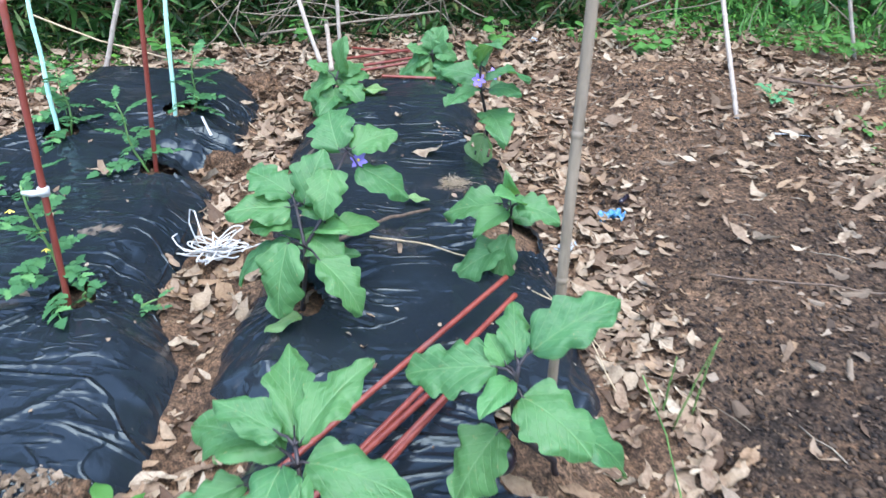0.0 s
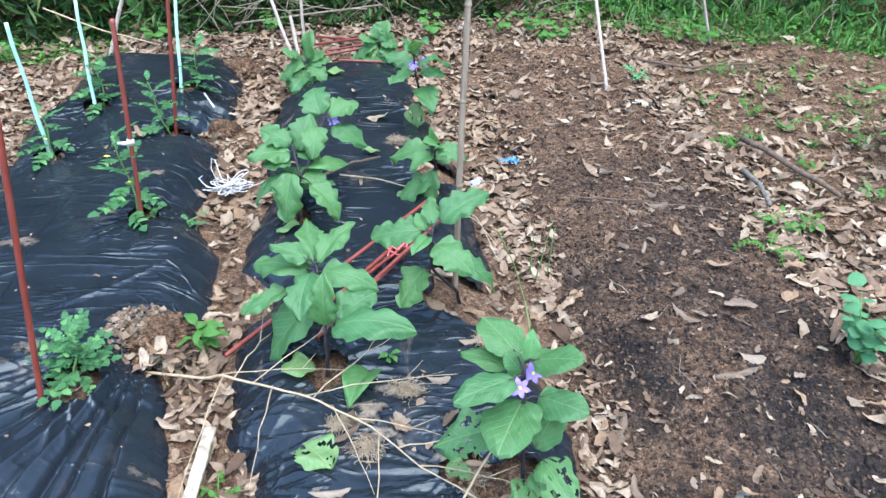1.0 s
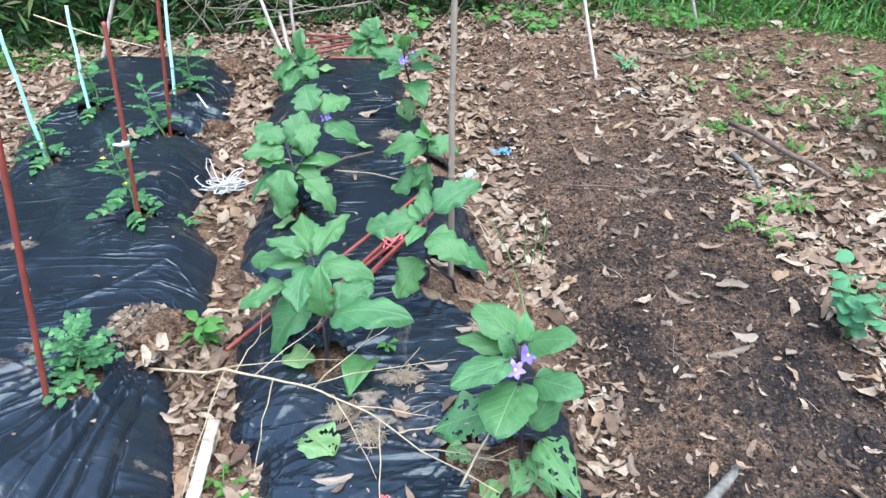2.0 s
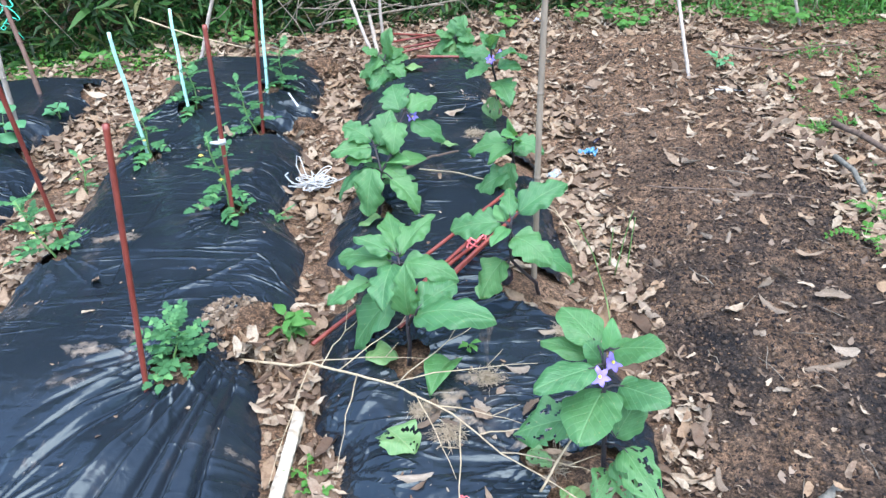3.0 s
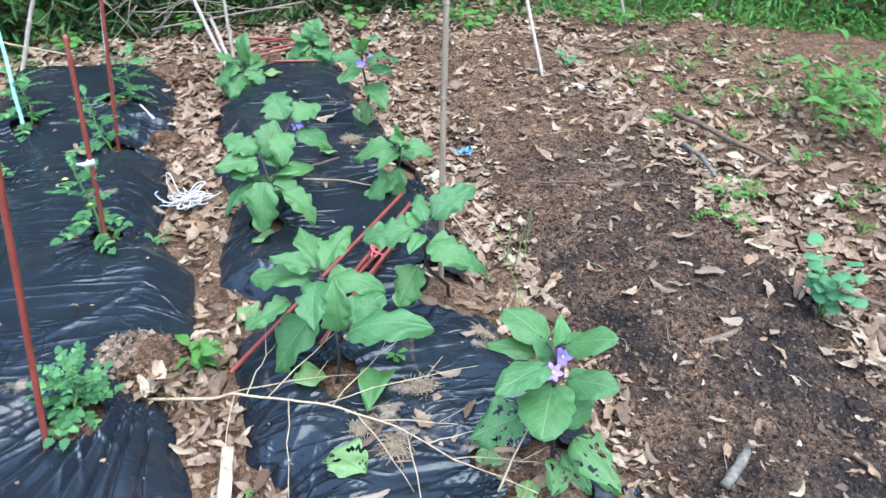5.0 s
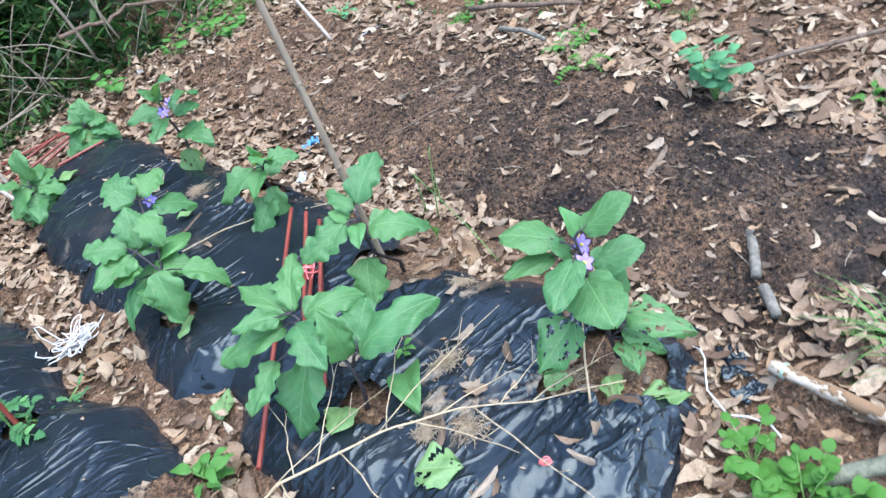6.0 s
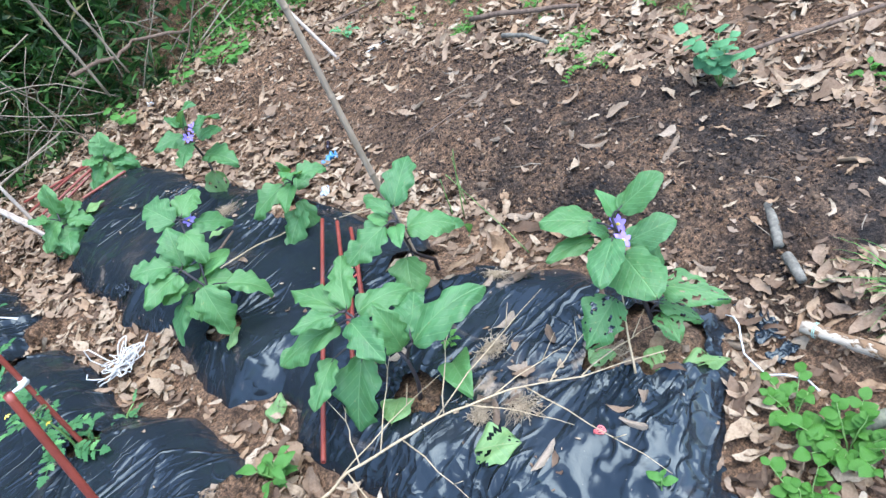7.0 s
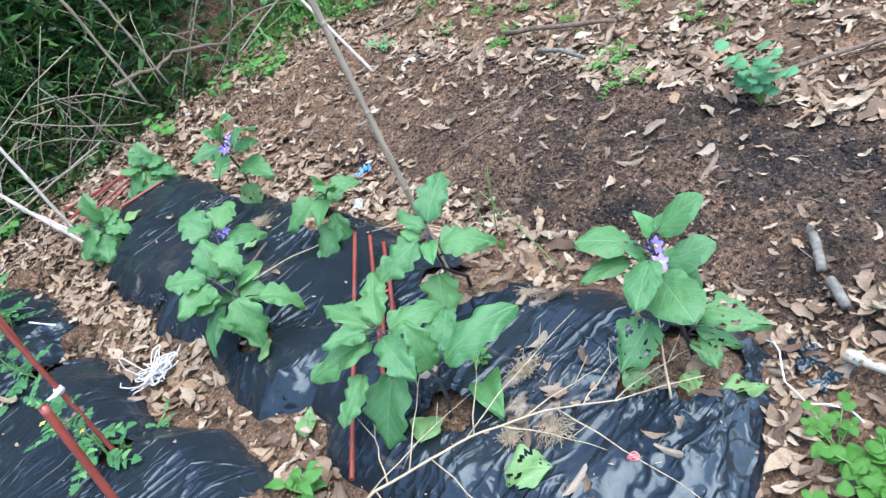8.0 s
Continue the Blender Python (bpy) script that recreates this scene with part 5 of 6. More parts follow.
mass("ground_cover", 5000, 1.15, 4.5, -0.12, 0.6, 0.14, 0.026, 0.75, LIME_LEAF, "low bright green weeds along the plot's far edge", "weeds", low=0.01, pitch=(-0.4, 0.4), rows=2, clump=0.3)
mass("edge_grass", 4200, 1.5, 5.5, -0.05, 0.9, 0.32, 0.13, 0.07, WEED_LEAF, "tufts of green grass at the weedy edge", "grass", pitch=(0.3, 1.3), rows=3, clump=0.35)


def dead_stalks(n, seed, x0=-3.6, x1=1.6, o0=0.05, o1=1.1, longest=1.5):
    r = random.Random(seed)
    bm = bmesh.new()
    for _ in range(n):
        x = r.uniform(x0, x1) if r.random() < 0.8 else r.uniform(x1, x1 + 2.6)
        y = float(beyond(x, r.uniform(o0, o1)))
        z = ground_at(x, y)
        a, up, l = r.uniform(0, 6.28), r.uniform(-0.02, 1.1), r.uniform(0.3, longest)
        d = Vector((math.cos(a), math.sin(a) * 0.6, up)).normalized()
        if d.y < 0:
            d.y *= 0.4
        p = Vector((x, y, z + r.uniform(0.0, 0.25)))
        tube(bm, bent(p, p + d * l, r.uniform(-0.05, 0.12), 5, 0.015, r.random()), [r.uniform(0.0015, 0.0038)] * 6, 5)
    tagged(new("dead_stalks", finish(bm, "dead_stalks", DEAD_STALK)), "tangle of dry grey-brown stalks in the thicket", "dead stalks", kind="stuff")


dead_stalks(85, 5)
dead_stalks(60, 9, -1.2, 0.7, -0.12, 0.35, 0.8)


def branch(pts, r0, r1, material, label, name="branch", category="branch", group="", sides=9, bumps=0.0, seed=0):
    bm = bmesh.new()
    q = random.Random(seed)
    fine = []
    P = [Vector(p) for p in pts]
    for a, b in zip(P, P[1:]):
        fine += [a.lerp(b, t / 4) for t in range(4)]
    fine.append(P[-1])
    fine = [p + Vector((q.uniform(-1, 1), q.uniform(-1, 1), q.uniform(-.5, .5))) * bumps for p in fine]
    n = len(fine) - 1
    tube(bm, fine, [(r0 + (r1 - r0) * k / n) * (1 + q.uniform(-.12, .12)) for k in range(n + 1)], sides)
    return solid(name, bm, material, label, category, group, at=tuple(P[0]))


branch([(.245, 3.56, .405), (.40, 3.60, .385), (.52, 3.62, .345), (.66, 3.70, .36), (.86, 3.62, .305), (1.00, 3.75, .22)], .012, .008, BARK, "crooked dark branch leaning in the thicket", bumps=.01)
branch([(.27, 3.52, .95), (.305, 3.54, .73), (.36, 3.60, .20)], .008, .008, DEAD_STALK, "long dry cane slanting out of the thicket", "cane", "cane", bumps=.004)
branch([(-.85, 3.60, .06), (-.4, 3.68, .10), (.05, 3.75, .14)], .007, .006, DEAD_STALK, "pale dry cane lying along the thicket", "cane", "cane", bumps=.003, seed=2)
branch([(-1.80, 3.28, .24), (-1.5, 3.24, .13), (-1.2, 3.24, .05)], .0045, .004, STRAW, "thin pale cane slanting across the weeds", "cane", "cane", bumps=.004, seed=3)
branch([(.43, 3.50, .85), (.46, 3.52, .65), (.51, 3.56, .26)], .008, .006, DEAD_STALK, "dry cane slanting through the bamboo grass", "cane", "cane", bumps=.005, seed=4)
branch([(-.40, 2.97, .085), (-.455, 3.3, .11), (-.52, 3.66, .12)], .011, .010, WHITE_STAKE, "pale pole lying behind the bed", "pole", "garden pole", bumps=.002, seed=5)
branch([(1.00, 3.62, .18), (1.25, 3.66, .26), (1.48, 3.60, .36)], .006, .004, DEAD_STALK, "dry bent twig at the weedy edge", "twig", "twig", bumps=.004, seed=6)
branch([(1.36, 3.05, .06), (1.75, 2.88, .05), (2.15, 2.95, .05)], .007, .005, BARK, "dark thin branch lying on the litter", bumps=.008, seed=7)
branch([(1.66, 1.98, .05), (1.74, 1.72, .06), (1.84, 1.45, .05)], .013, .010, BARK, "dark brown branch lying in the leaf litter", bumps=.008, seed=8)
branch([(1.50, 1.62, .08), (1.52, 1.50, .08), (1.50, 1.36, .07)], .011, .009, GREY_WOOD, "weathered grey piece of wood on the litter", bumps=.0015, seed=9)
branch([(.880, .104, .072), (.82, .058, .070), (.757, .014, .062)], .0135, .0125, GREY_WOOD, "short grey stick on the dark soil", bumps=.0006, seed=10)
branch([(.742, -.012, .055), (.715, -.044, .055), (.684, -.078, .05)], .0135, .0125, GREY_WOOD, "broken grey stick end in the litter", bumps=.0006, seed=11)
branch([(1.40, .66, .09), (1.55, .52, .085), (1.95, .22, .06)], .010, .007, BARK, "thin brown branch beside the round-leaved plant", bumps=.006, seed=12)
branch([(.74, 1.42, .085), (1.02, 1.37, .09), (1.32, 1.30, .08)], .003, .002, BARK, "long thin dark twig on the bare soil", "twig", "twig", bumps=.006, seed=13)

# logs at the near end
log = thing("log", (.555, -.14, .05), "pale peeling log tied with green cord", "log")
bm = bmesh.new()
q = random.Random(2)
pts = [Vector((.555 + .02 * t, -.14 - .75 * t, .052 - .006 * t)) for t in (k / 26 for k in range(27))]
tube(bm, pts, [.0150 * (1 + q.uniform(-.14, .14)) for _ in pts], 14)
part("shaft", bm, PEELED, log)
bm = bmesh.new()
pts = [Vector((.556 + .0168 * math.cos(a), -.165 - .004 * a / 6.28, .052 + .0168 * math.sin(a))) for a in np.linspace(0, 12.5, 60)]
tube(bm, pts, .0013, 5)
part("tie", bm, TIE_CORD, log, "pale green cord wrapped round the log")
branch([(.375, -.345, .055), (.50, -.44, .06), (.66, -.55, .06)], .0165, .014, MOSSY, "mossy grey log lying among weeds", "log", "log", bumps=.004, seed=14)

# ---------------------------------------------------------------- small things on the paths and beds
# heap of white rope
bm = bmesh.new()
q = random.Random(77)
for k in range(24):
    r1, r2, turn = q.uniform(.026, .052), q.uniform(.007, .020), q.choice((0.1, 3.2, 0.1, 3.2, 4.4, 1.4)) + q.gauss(0, .45)
    cx, cy = -.525 + .9 * r1 * math.cos(turn) + q.gauss(0, .008), 1.572 + .7 * r1 * math.sin(turn) + q.gauss(0, .006)
    lift, rest = q.uniform(0, .035), .030 + .0014 * k
    ph, gap = q.uniform(0, 6.28), q.uniform(4.6, 6.2)
    pts = []
    for j in range(29):
        a = ph + gap * j / 28
        u, v = r1 * math.cos(a) + .006 * math.sin(3 * a + k), r2 * math.sin(a) + .005 * math.cos(2 * a + k)
        pts.append(Vector((cx + u * math.cos(turn) - v * math.sin(turn), cy + u * math.sin(turn) + v * math.cos(turn), rest + lift * (0.5 + 0.5 * math.cos(a)) + .004 * math.sin(2 * a))))
    tube(bm, pts, .0020, 6)
tube(bm, [Vector(p) for p in ((-.56, 1.57, .07), (-.585, 1.60, .12), (-.580, 1.612, .155), (-.568, 1.61, .15), (-.550, 1.58, .10), (-.53, 1.56, .06))], .0020, 6)
tube(bm, [Vector(p) for p in ((-.55, 1.55, .06), (-.59, 1.548, .066), (-.615, 1.565, .075), (-.632, 1.585, .085), (-.622, 1.600, .088))], .0020, 6)
tube(bm, [Vector(p) for p in ((-.50, 1.56, .05), (-.46, 1.57, .05), (-.42, 1.60, .05), (-.40, 1.64, .04))], .0020, 6)
solid("rope", bm, ROPE, "tangled heap of thin white rope on the path", "rope", at=(-.545, 1.565, .02))

# dry branching twig across the beds
twig = thing("dry_branch", (-.56, .555, .05), "long dry straw-coloured branch lying across the mulch", "branch")
main = [(-.570, .560, .060), (-.40, .490, .100), (-.33, .462, .130), (-.20, .400, .148), (-.08, .345, .152), (.04, .262, .150), (.15, .150, .145), (.31, .035, .130)]
bm = bmesh.new()
fine = []
for a, b in zip(main, main[1:]):
    fine += [Vector(a).lerp(Vector(b), t / 4) for t in range(4)]
fine.append(Vector(main[-1]))
fine = [p + Vector((0, 0.002 * math.sin(k), 0.0015 * math.cos(1.7 * k))) for k, p in enumerate(fine)]
tube(bm, fine, [0.0042 - 0.0030 * k / len(fine) for k in range(len(fine))], 8)
part("main_stem", bm, STRAW, twig)
for k, (a, b) in enumerate((((-.25, .425, .14), (-.02, .60, .20)), ((-.10, .355, .15), (.10, .50, .22)), ((-.12, .365, .15), (.24, .30, .27)), ((.06, .245, .148), (.06, -.13, .125)),
                            ((-.33, .462, .13), (-.375, .12, .08)), ((-.20, .405, .147), (-.215, .12, .125)), ((-.36, .475, .12), (-.02, .44, .16)), ((.00, .29, .15), (.20, .23, .15)),
                            ((.10, .20, .147), (.28, .22, .14)), ((-.05, .33, .15), (.05, .10, .12)), ((-.30, .45, .135), (-.22, .60, .16)), ((.15, .15, .145), (.36, .10, .13)))):
    bm = bmesh.new()
    pts = bent(a, b, 0.012, 6, 0.0035, k)
    tube(bm, pts, [0.0020 - 0.0013 * j / 6 for j in range(7)], 5)
    mid = pts[4]
    tip = mid + (Vector(b) - Vector(a)).normalized() * 0.05 + Vector((0.02 * math.sin(3 * k), 0.02, 0.03))
    tube(bm, [mid, mid.lerp(tip, .5), tip], [0.0014, 0.001, 0.0006], 4)
    part("side_twig", bm, STRAW, twig)
branch([(.225, .065, .11), (.275, .105, .19), (.340, .150, .29)], .0032, .0016, STRAW, "pale dry stalk leaning over the mulch", "dry_stalk", "stalk", bumps=.001, seed=20)

# worn slat
bm = bmesh.new()
bmesh.ops.create_cube(bm, size=1)
bmesh.ops.transform(bm, matrix=pose(-.362, .185, .042, 2, 4, -2) @ Matrix.Diagonal((.029, .36, .016, 1)), verts=bm.verts)
bmesh.ops.subdivide_edges(bm, edges=[e for e in bm.edges if e.calc_length() > .2], cuts=12)
q = random.Random(6)
for v in bm.verts:
    v.co += Vector((q.uniform(-1, 1), q.uniform(-1, 1), q.uniform(-1, 1))) * .0016
bmesh.ops.bevel(bm, geom=bm.edges[:], offset=.0015, segments=1)
solid("plank", bm, PLANK, "pale worn wooden slat lying on the path", "wood", at=(-.362, .185, .03))

# clod of earth heaped on the path
def clod(cx, cy, rad, high, seed, label):
    bm = bmesh.new()
    bmesh.ops.create_icosphere(bm, subdivisions=5, radius=1)
    for v in bm.verts:
        p = v.co.normalized()
        k = 1 + 0.25 * noise.noise(p * 1.7 + Vector((seed, 0, 0))) + 0.16 * noise.noise(p * 4.5) + 0.30 * abs(noise.noise(p * 8)) - 0.2 * abs(noise.noise(p * 17)) + 0.16 * noise.noise(p * 24) + 0.10 * noise.noise(p * 45)
        v.co = Vector((p.x * rad * k, p.y * rad * 0.85 * k, max(p.z, -0.4) * high * k))
    z = ground_at(cx, cy)
    bmesh.ops.transform(bm, matrix=Matrix.Translation((cx, cy, z)), verts=bm.verts)
    solid("soil_clod", bm, SOIL, label, "soil", at=(cx, cy, z))


clod(-.585, .69, .105, .052, 1.0, "heap of brown earth and dry leaves on the path")
clod(-.66, 2.16, .06, .05, 5.0, "small clod of brown earth at the bed's edge")
clod(-.70, 2.86, .10, .06, 8.0, "brown earth heaped at the bed's corner")
q = np.random.default_rng(5)
n = 34
ang, rad = q.uniform(2.6, 5.6, n), q.uniform(0.07, 0.16, n)
x, y = -.56 + rad * np.cos(ang), .645 + rad * np.sin(ang) * 0.9
z = np.maximum(0.035, 0.075 * (1 - (rad / 0.15) ** 2) + 0.05)
l = q.uniform(0.05, 0.11, n)
me = scatter("heap_leaves", np.stack([x, y, z], -1), l, l * q.uniform(.3, .5, n), q.uniform(0, 6.28, n), np.stack([q.normal(0, .5, n), q.normal(0, .5, n)], -1), q.normal(.3, .4, n), DRY_LEAF, rows=8, cols=5, rough=0.16, crumple=1.0)
tagged(new("heap_leaves", me), "dry leaves piled round the heap of earth", "leaf litter", kind="stuff")
n = 900
ang, rad = q.uniform(0, 6.28, n), 0.13 * np.sqrt(q.uniform(0, 1, n))
x, y, s = -.585 + rad * np.cos(ang), .69 + rad * np.sin(ang) * .85, np.clip(q.lognormal(math.log(.0060), .5, n), .003, .011)
z = ground_height(x, y) + 0.052 * np.sqrt(np.maximum(0.02, 1 - (rad / 0.135) ** 2)) + 0.002
base = np.array([(1, 0, 0), (-1, 0, 0), (0, 1, 0), (0, -1, 0), (0, 0, .8), (0, 0, -.8)])
P = (base[None] + q.normal(0, .3, (n, 6, 3))) * s[:, None, None] + np.stack([x, y, z], -1)[:, None]
tri = np.array([(0, 2, 4), (2, 1, 4), (1, 3, 4), (3, 0, 4), (2, 0, 5), (1, 2, 5), (3, 1, 5), (0, 3, 5)])
tagged(new("heap_crumbs", raw("heap_crumbs", P.reshape(-1, 3).tolist(), (np.arange(n)[:, None, None] * 6 + tri[None]).reshape(-1, 3).tolist(), HEAP_CRUMB, False)), "crumbly lumps of earth and leaf mould on the heap", "soil", kind="stuff")

# fallen aubergine leaves
def fallen(mesh, base, tip, width, label, lift=0.012):
    b = Vector((*base, float(top_at(*base)[0]) + lift))
    t = Vector((*tip, float(top_at(*tip)[0]) + lift))
    ob = new("fallen_leaf", mesh)
    ob.matrix_basis = leaf_pose(b, t, width)
    tagged(ob, label, "fallen leaf", "aubergine leaves fallen on the bed")


fallen(FADED[0], (-.115, .515), (-.185, .455), .085, "pale yellow-green fallen leaf at the plant's foot", .03)
fallen(WRINKLED, (.035, .475), (-.015, .355), .085, "wilted green leaf lying folded on the bed", .02)
fallen(FADED[2], (-.115, .26), (-.045, .175), .105, "torn pale green leaf lying on the mulch")
fallen(FADED[1], (.215, .190), (.262, .145), .055, "pale curled leaf beside the planting hole", .025)
fallen(FADED[1], (.315, .085), (.268, .035), .05, "pale curled leaf in the planting hole", .02)
fallen(FADED[2], (.322, .008), (.408, -.048), .055, "yellow torn leaf at the sheet's edge", .02)
fallen(FADED[0], (-.215, 1.19), (-.285, 1.14), .04, "pale curled leaf at the plant's foot", .02)
fallen(FADED[0], (-.34, .88), (-.27, .93), .06, "pale fallen leaf at the sheet's edge", .02)
fallen(FADED[0], (-.22, 2.62), (-.13, 2.58), .07, "pale green leaf lying on the far mulch", .02)
fallen(FADED[0], (-.02, 1.75), (.05, 1.73), .03, "small pale leaf lying on the mulch", .02)


# ---------------------------------------------------------------- weeds
def sprout(name, place, stems, high, leaf_len, aspect, material, label, category, group="", per=5, spread=0.5, seed=0, flat=False, round_leaf=False):
    """A weed: thin stems, each with a few leaves of its own."""
    q = random.Random(seed)
    x, y = place
    z = float(top_at(x, y)[0])
    plant = thing(name, (x, y, z), label, category, group)
    bm = bmesh.new()
    spots = []
    for s in range(stems):
        a = 6.28 * s / stems + q.uniform(-.5, .5)
        out = spread * high * q.uniform(0.5, 1.3)
        tip = Vector((x + math.cos(a) * out, y + math.sin(a) * out, z + high * q.uniform(0.6, 1.1)))
        pts = bent((x, y, z - 0.005), tip, 0.08 * high, 5, 0.002, q.random())
        tube(bm, pts, [0.0022 - 0.0003 * j for j in range(6)], 5)
        for k in range(per):
            t = 1 - 0.75 * k / max(1, per)
            spots.append((pts[0].lerp(pts[-1], t) + Vector((0, 0, 0.08 * high * 4 * t * (1 - t))), a + (0 if k == 0 else q.choice((-1, 1)) * q.uniform(0.7, 1.7)), t))
    part("stem", bm, GREEN_STEM, plant)
    for p, a, t in spots:
        l = leaf_len * q.uniform(0.55, 1.25)
        lift = q.uniform(-0.7, 0.35) if round_leaf else q.uniform(-0.25, 0.35)
        d = Vector((math.cos(a), math.sin(a), lift)).normalized()
        hang(WEED_MESHES[(material.name, round_leaf)][q.randrange(3)], leaf_pose(p, p + d * l, l * aspect, q.uniform(-20, 20)), plant)
    return plant


WEED_MESHES = {}
for material in (WEED_LEAF, LIME_LEAF, ROUND_LEAF, TOMATO_LEAF):
    for rnd in (False, True):
        WEED_MESHES[(material.name, rnd)] = [leaf_mesh("leaf", material, 2, 0.02, 0.08, 0.2 if not rnd else -0.05, 0.02, 0.85 if not rnd else 0.95, 1.3 * k, 0, 4, 8) for k in range(3)]

sprout("nasturtium", (1.365, .515), 17, .19, .042, 1.05, ROUND_LEAF, "round-leaved blue-green plant on the bare plot", "garden plant", per=3, spread=0.33, seed=2, round_leaf=True)
sprout("weed_shrub", (.330, -.335), 17, .095, .032, .80, LIME_LEAF, "bright green leafy weed beside the mulch sheet", "weed", per=6, spread=0.8, seed=4)
sprout("weed_shrub", (.17, -.33), 8, .08, .030, .80, LIME_LEAF, "bright green leafy weed at the bed's near end", "weed", per=6, spread=0.8, seed=5)
sprout("weed_shrub", (.36, -.215), 7, .07, .030, .80, LIME_LEAF, "bright green weed shoot in the dry leaves", "weed", per=5, spread=0.9, seed=6)
sprout("broadleaf_weed", (-.435, .69), 5, .11, .062, .55, WEED_LEAF, "green broad-leaved weed on the path", "weed", per=4, spread=0.45, seed=7)
sprout("broadleaf_weed", (-.315, .21), 4, .05, .018, .7, LIME_LEAF, "low weed growing through the torn sheet", "weed", per=4, spread=0.7, seed=8)
sprout("broadleaf_weed", (-.28, .15), 3, .045, .018, .7, LIME_LEAF, "low weed growing through the torn sheet", "weed", per=4, spread=0.7, seed=9)
sprout("broadleaf_weed", (.035, -.115), 1, .04, .030, .6, WEED_LEAF, "tiny seedling growing through the mulch", "weed", per=4, spread=0.3, seed=10)
sprout("broadleaf_weed", (.08, .53), 2, .03, .025, .6, WEED_LEAF, "tiny seedling growing through the mulch", "weed", per=3, spread=0.3, seed=11)
sprout("broadleaf_weed", (1.345, 2.62), 4, .06, .045, .55, ROUND_LEAF, "small green weed near a white pole", "weed", per=4, spread=0.6, seed=12)
for k, (x, y, s, h) in enumerate(((1.85, 2.35, 4, .07), (1.75, 2.05, 4, .06), (2.05, 2.6, 4, .08), (1.95, 2.15, 3, .06), (2.15, 2.2, 4, .07), (1.7, 2.5, 3, .05), (2.3, 2.75, 4, .08), (2.2, 1.95, 4, .07),
                                  (1.62, 1.28, 5, .06), (1.47, 1.22, 4, .06), (1.85, 1.75, 4, .06), (2.0, 1.5, 4, .07), (1.56, 1.95, 4, .05), (2.45, 2.45, 4, .08), (1.95, 1.15, 4, .05), (2.1, .75, 4, .05),
                                  (1.6, .15, 3, .04), (2.5, 2.1, 4, .08), (1.9, 2.85, 4, .08))):
    sprout("small_weed", (x, y), s, h, .032, .55, (LIME_LEAF, WEED_LEAF)[k % 2], "small green weed sprouting from the leaf litter", "weed", "small weeds on the bare ground", per=4, spread=0.8, seed=30 + k)
for k, (x, y) in enumerate(((1.05, 3.45), (1.15, 3.52), (.98, 3.58), (1.85, 3.45), (2.0, 3.38), (-1.95, 3.05), (-1.25, 3.40), (-.62, 3.62), (.75, 3.62), (.35, 3.55))):
    sprout("broadleaf_weed", (x, y), 5, .13, .055, .9, WEED_LEAF, "broad round-leaved green weed at the edge", "weed", "broad weeds along the edge", per=3, spread=0.6, seed=60 + k, round_leaf=True)
for k, (x, y) in enumerate(((2.35, 1.9), (2.45, 1.55), (2.3, 1.65), (2.6, 2.0))):
    sprout("broadleaf_weed", (x, y), 7, .30, .10, .32, WEED_LEAF, "leafy green weed clump in the litter", "weed", "weed clumps beside the plot", per=5, spread=0.5, seed=80 + k)
sprout("broadleaf_weed", (-1.87, 2.28), 3, .07, .05, .8, ROUND_LEAF, "small weed in the neighbouring bed", "weed", per=3, spread=0.6, seed=90)
sprout("broadleaf_weed", (-1.93, 1.93), 4, .12, .09, .85, ROUND_LEAF, "broad-leaved seedling in the neighbouring bed", "weed", per=2, spread=0.7, seed=91, round_leaf=True)


def pinnate(x, y, yaw, length, label):
    z = float(top_at(x, y)[0])
    plant = thing("feathery_weed", (x, y, z), label, "weed", "feathery weeds on the plot")
    bm = bmesh.new()
    a = radians(yaw)
    d = Vector((math.cos(a), math.sin(a), 0))
    s = Vector((-d.y, d.x, 0))
    pts = [Vector((x, y, z)) + d * length * t + Vector((0, 0, 0.03 * math.sin(3.1 * t) + 0.012)) for t in (k / 8 for k in range(9))]
    tube(bm, pts, .0012, 4)
    part("stem", bm, GREEN_STEM, plant)
    for k in range(1, 9):
        for sg in (-1, 1):
            p = pts[k]
            hang(WEED_MESHES[(LIME_LEAF.name, False)][k % 3], leaf_pose(p, p + (s * sg + d * .35) * length * .19, length * .11), plant)


for row in ((1.335, 1.03, 165, .10), (1.345, 1.035, 60, .09), (1.35, 1.02, -30, .09), (1.34, 1.02, -80, .07), (1.42, 1.22, 60, .06), (1.43, 1.24, 120, .06)):
    pinnate(*row, "feathery bright green weed on the dark soil")


def grass_tuft(x, y, n, length, seed, label, lean_dir=(0, 0)):
    q = np.random.default_rng(seed)
    z = float(top_at(x, y)[0])
    verts, faces = [], []
    for k in range(n):
        a, l = q.uniform(0, 6.28), length * q.uniform(0.6, 1.15)
        out = Vector((math.cos(a) * 0.55 + lean_dir[0], math.sin(a) * 0.55 + lean_dir[1], 0))
        side = Vector((-math.sin(a), math.cos(a), 0)) * 0.0022
        p = Vector((x + q.normal(0, .015), y + q.normal(0, .015), z))
        n0 = len(verts)
        for j in range(6):
            t = j / 5
            c = p + out * l * t + Vector((0, 0, l * (0.75 * t - 0.62 * t * t)))
            w = 1 - 0.9 * t
            verts.extend([tuple(c - side * w), tuple(c + side * w)])
        for j in range(5):
            b = n0 + 2 * j
            faces.append((b, b + 1, b + 3, b + 2))
    ob = new("grass_tuft", raw("grass_tuft", verts, faces, WEED_LEAF))
    tagged(ob, label, "grass", "grass tufts")


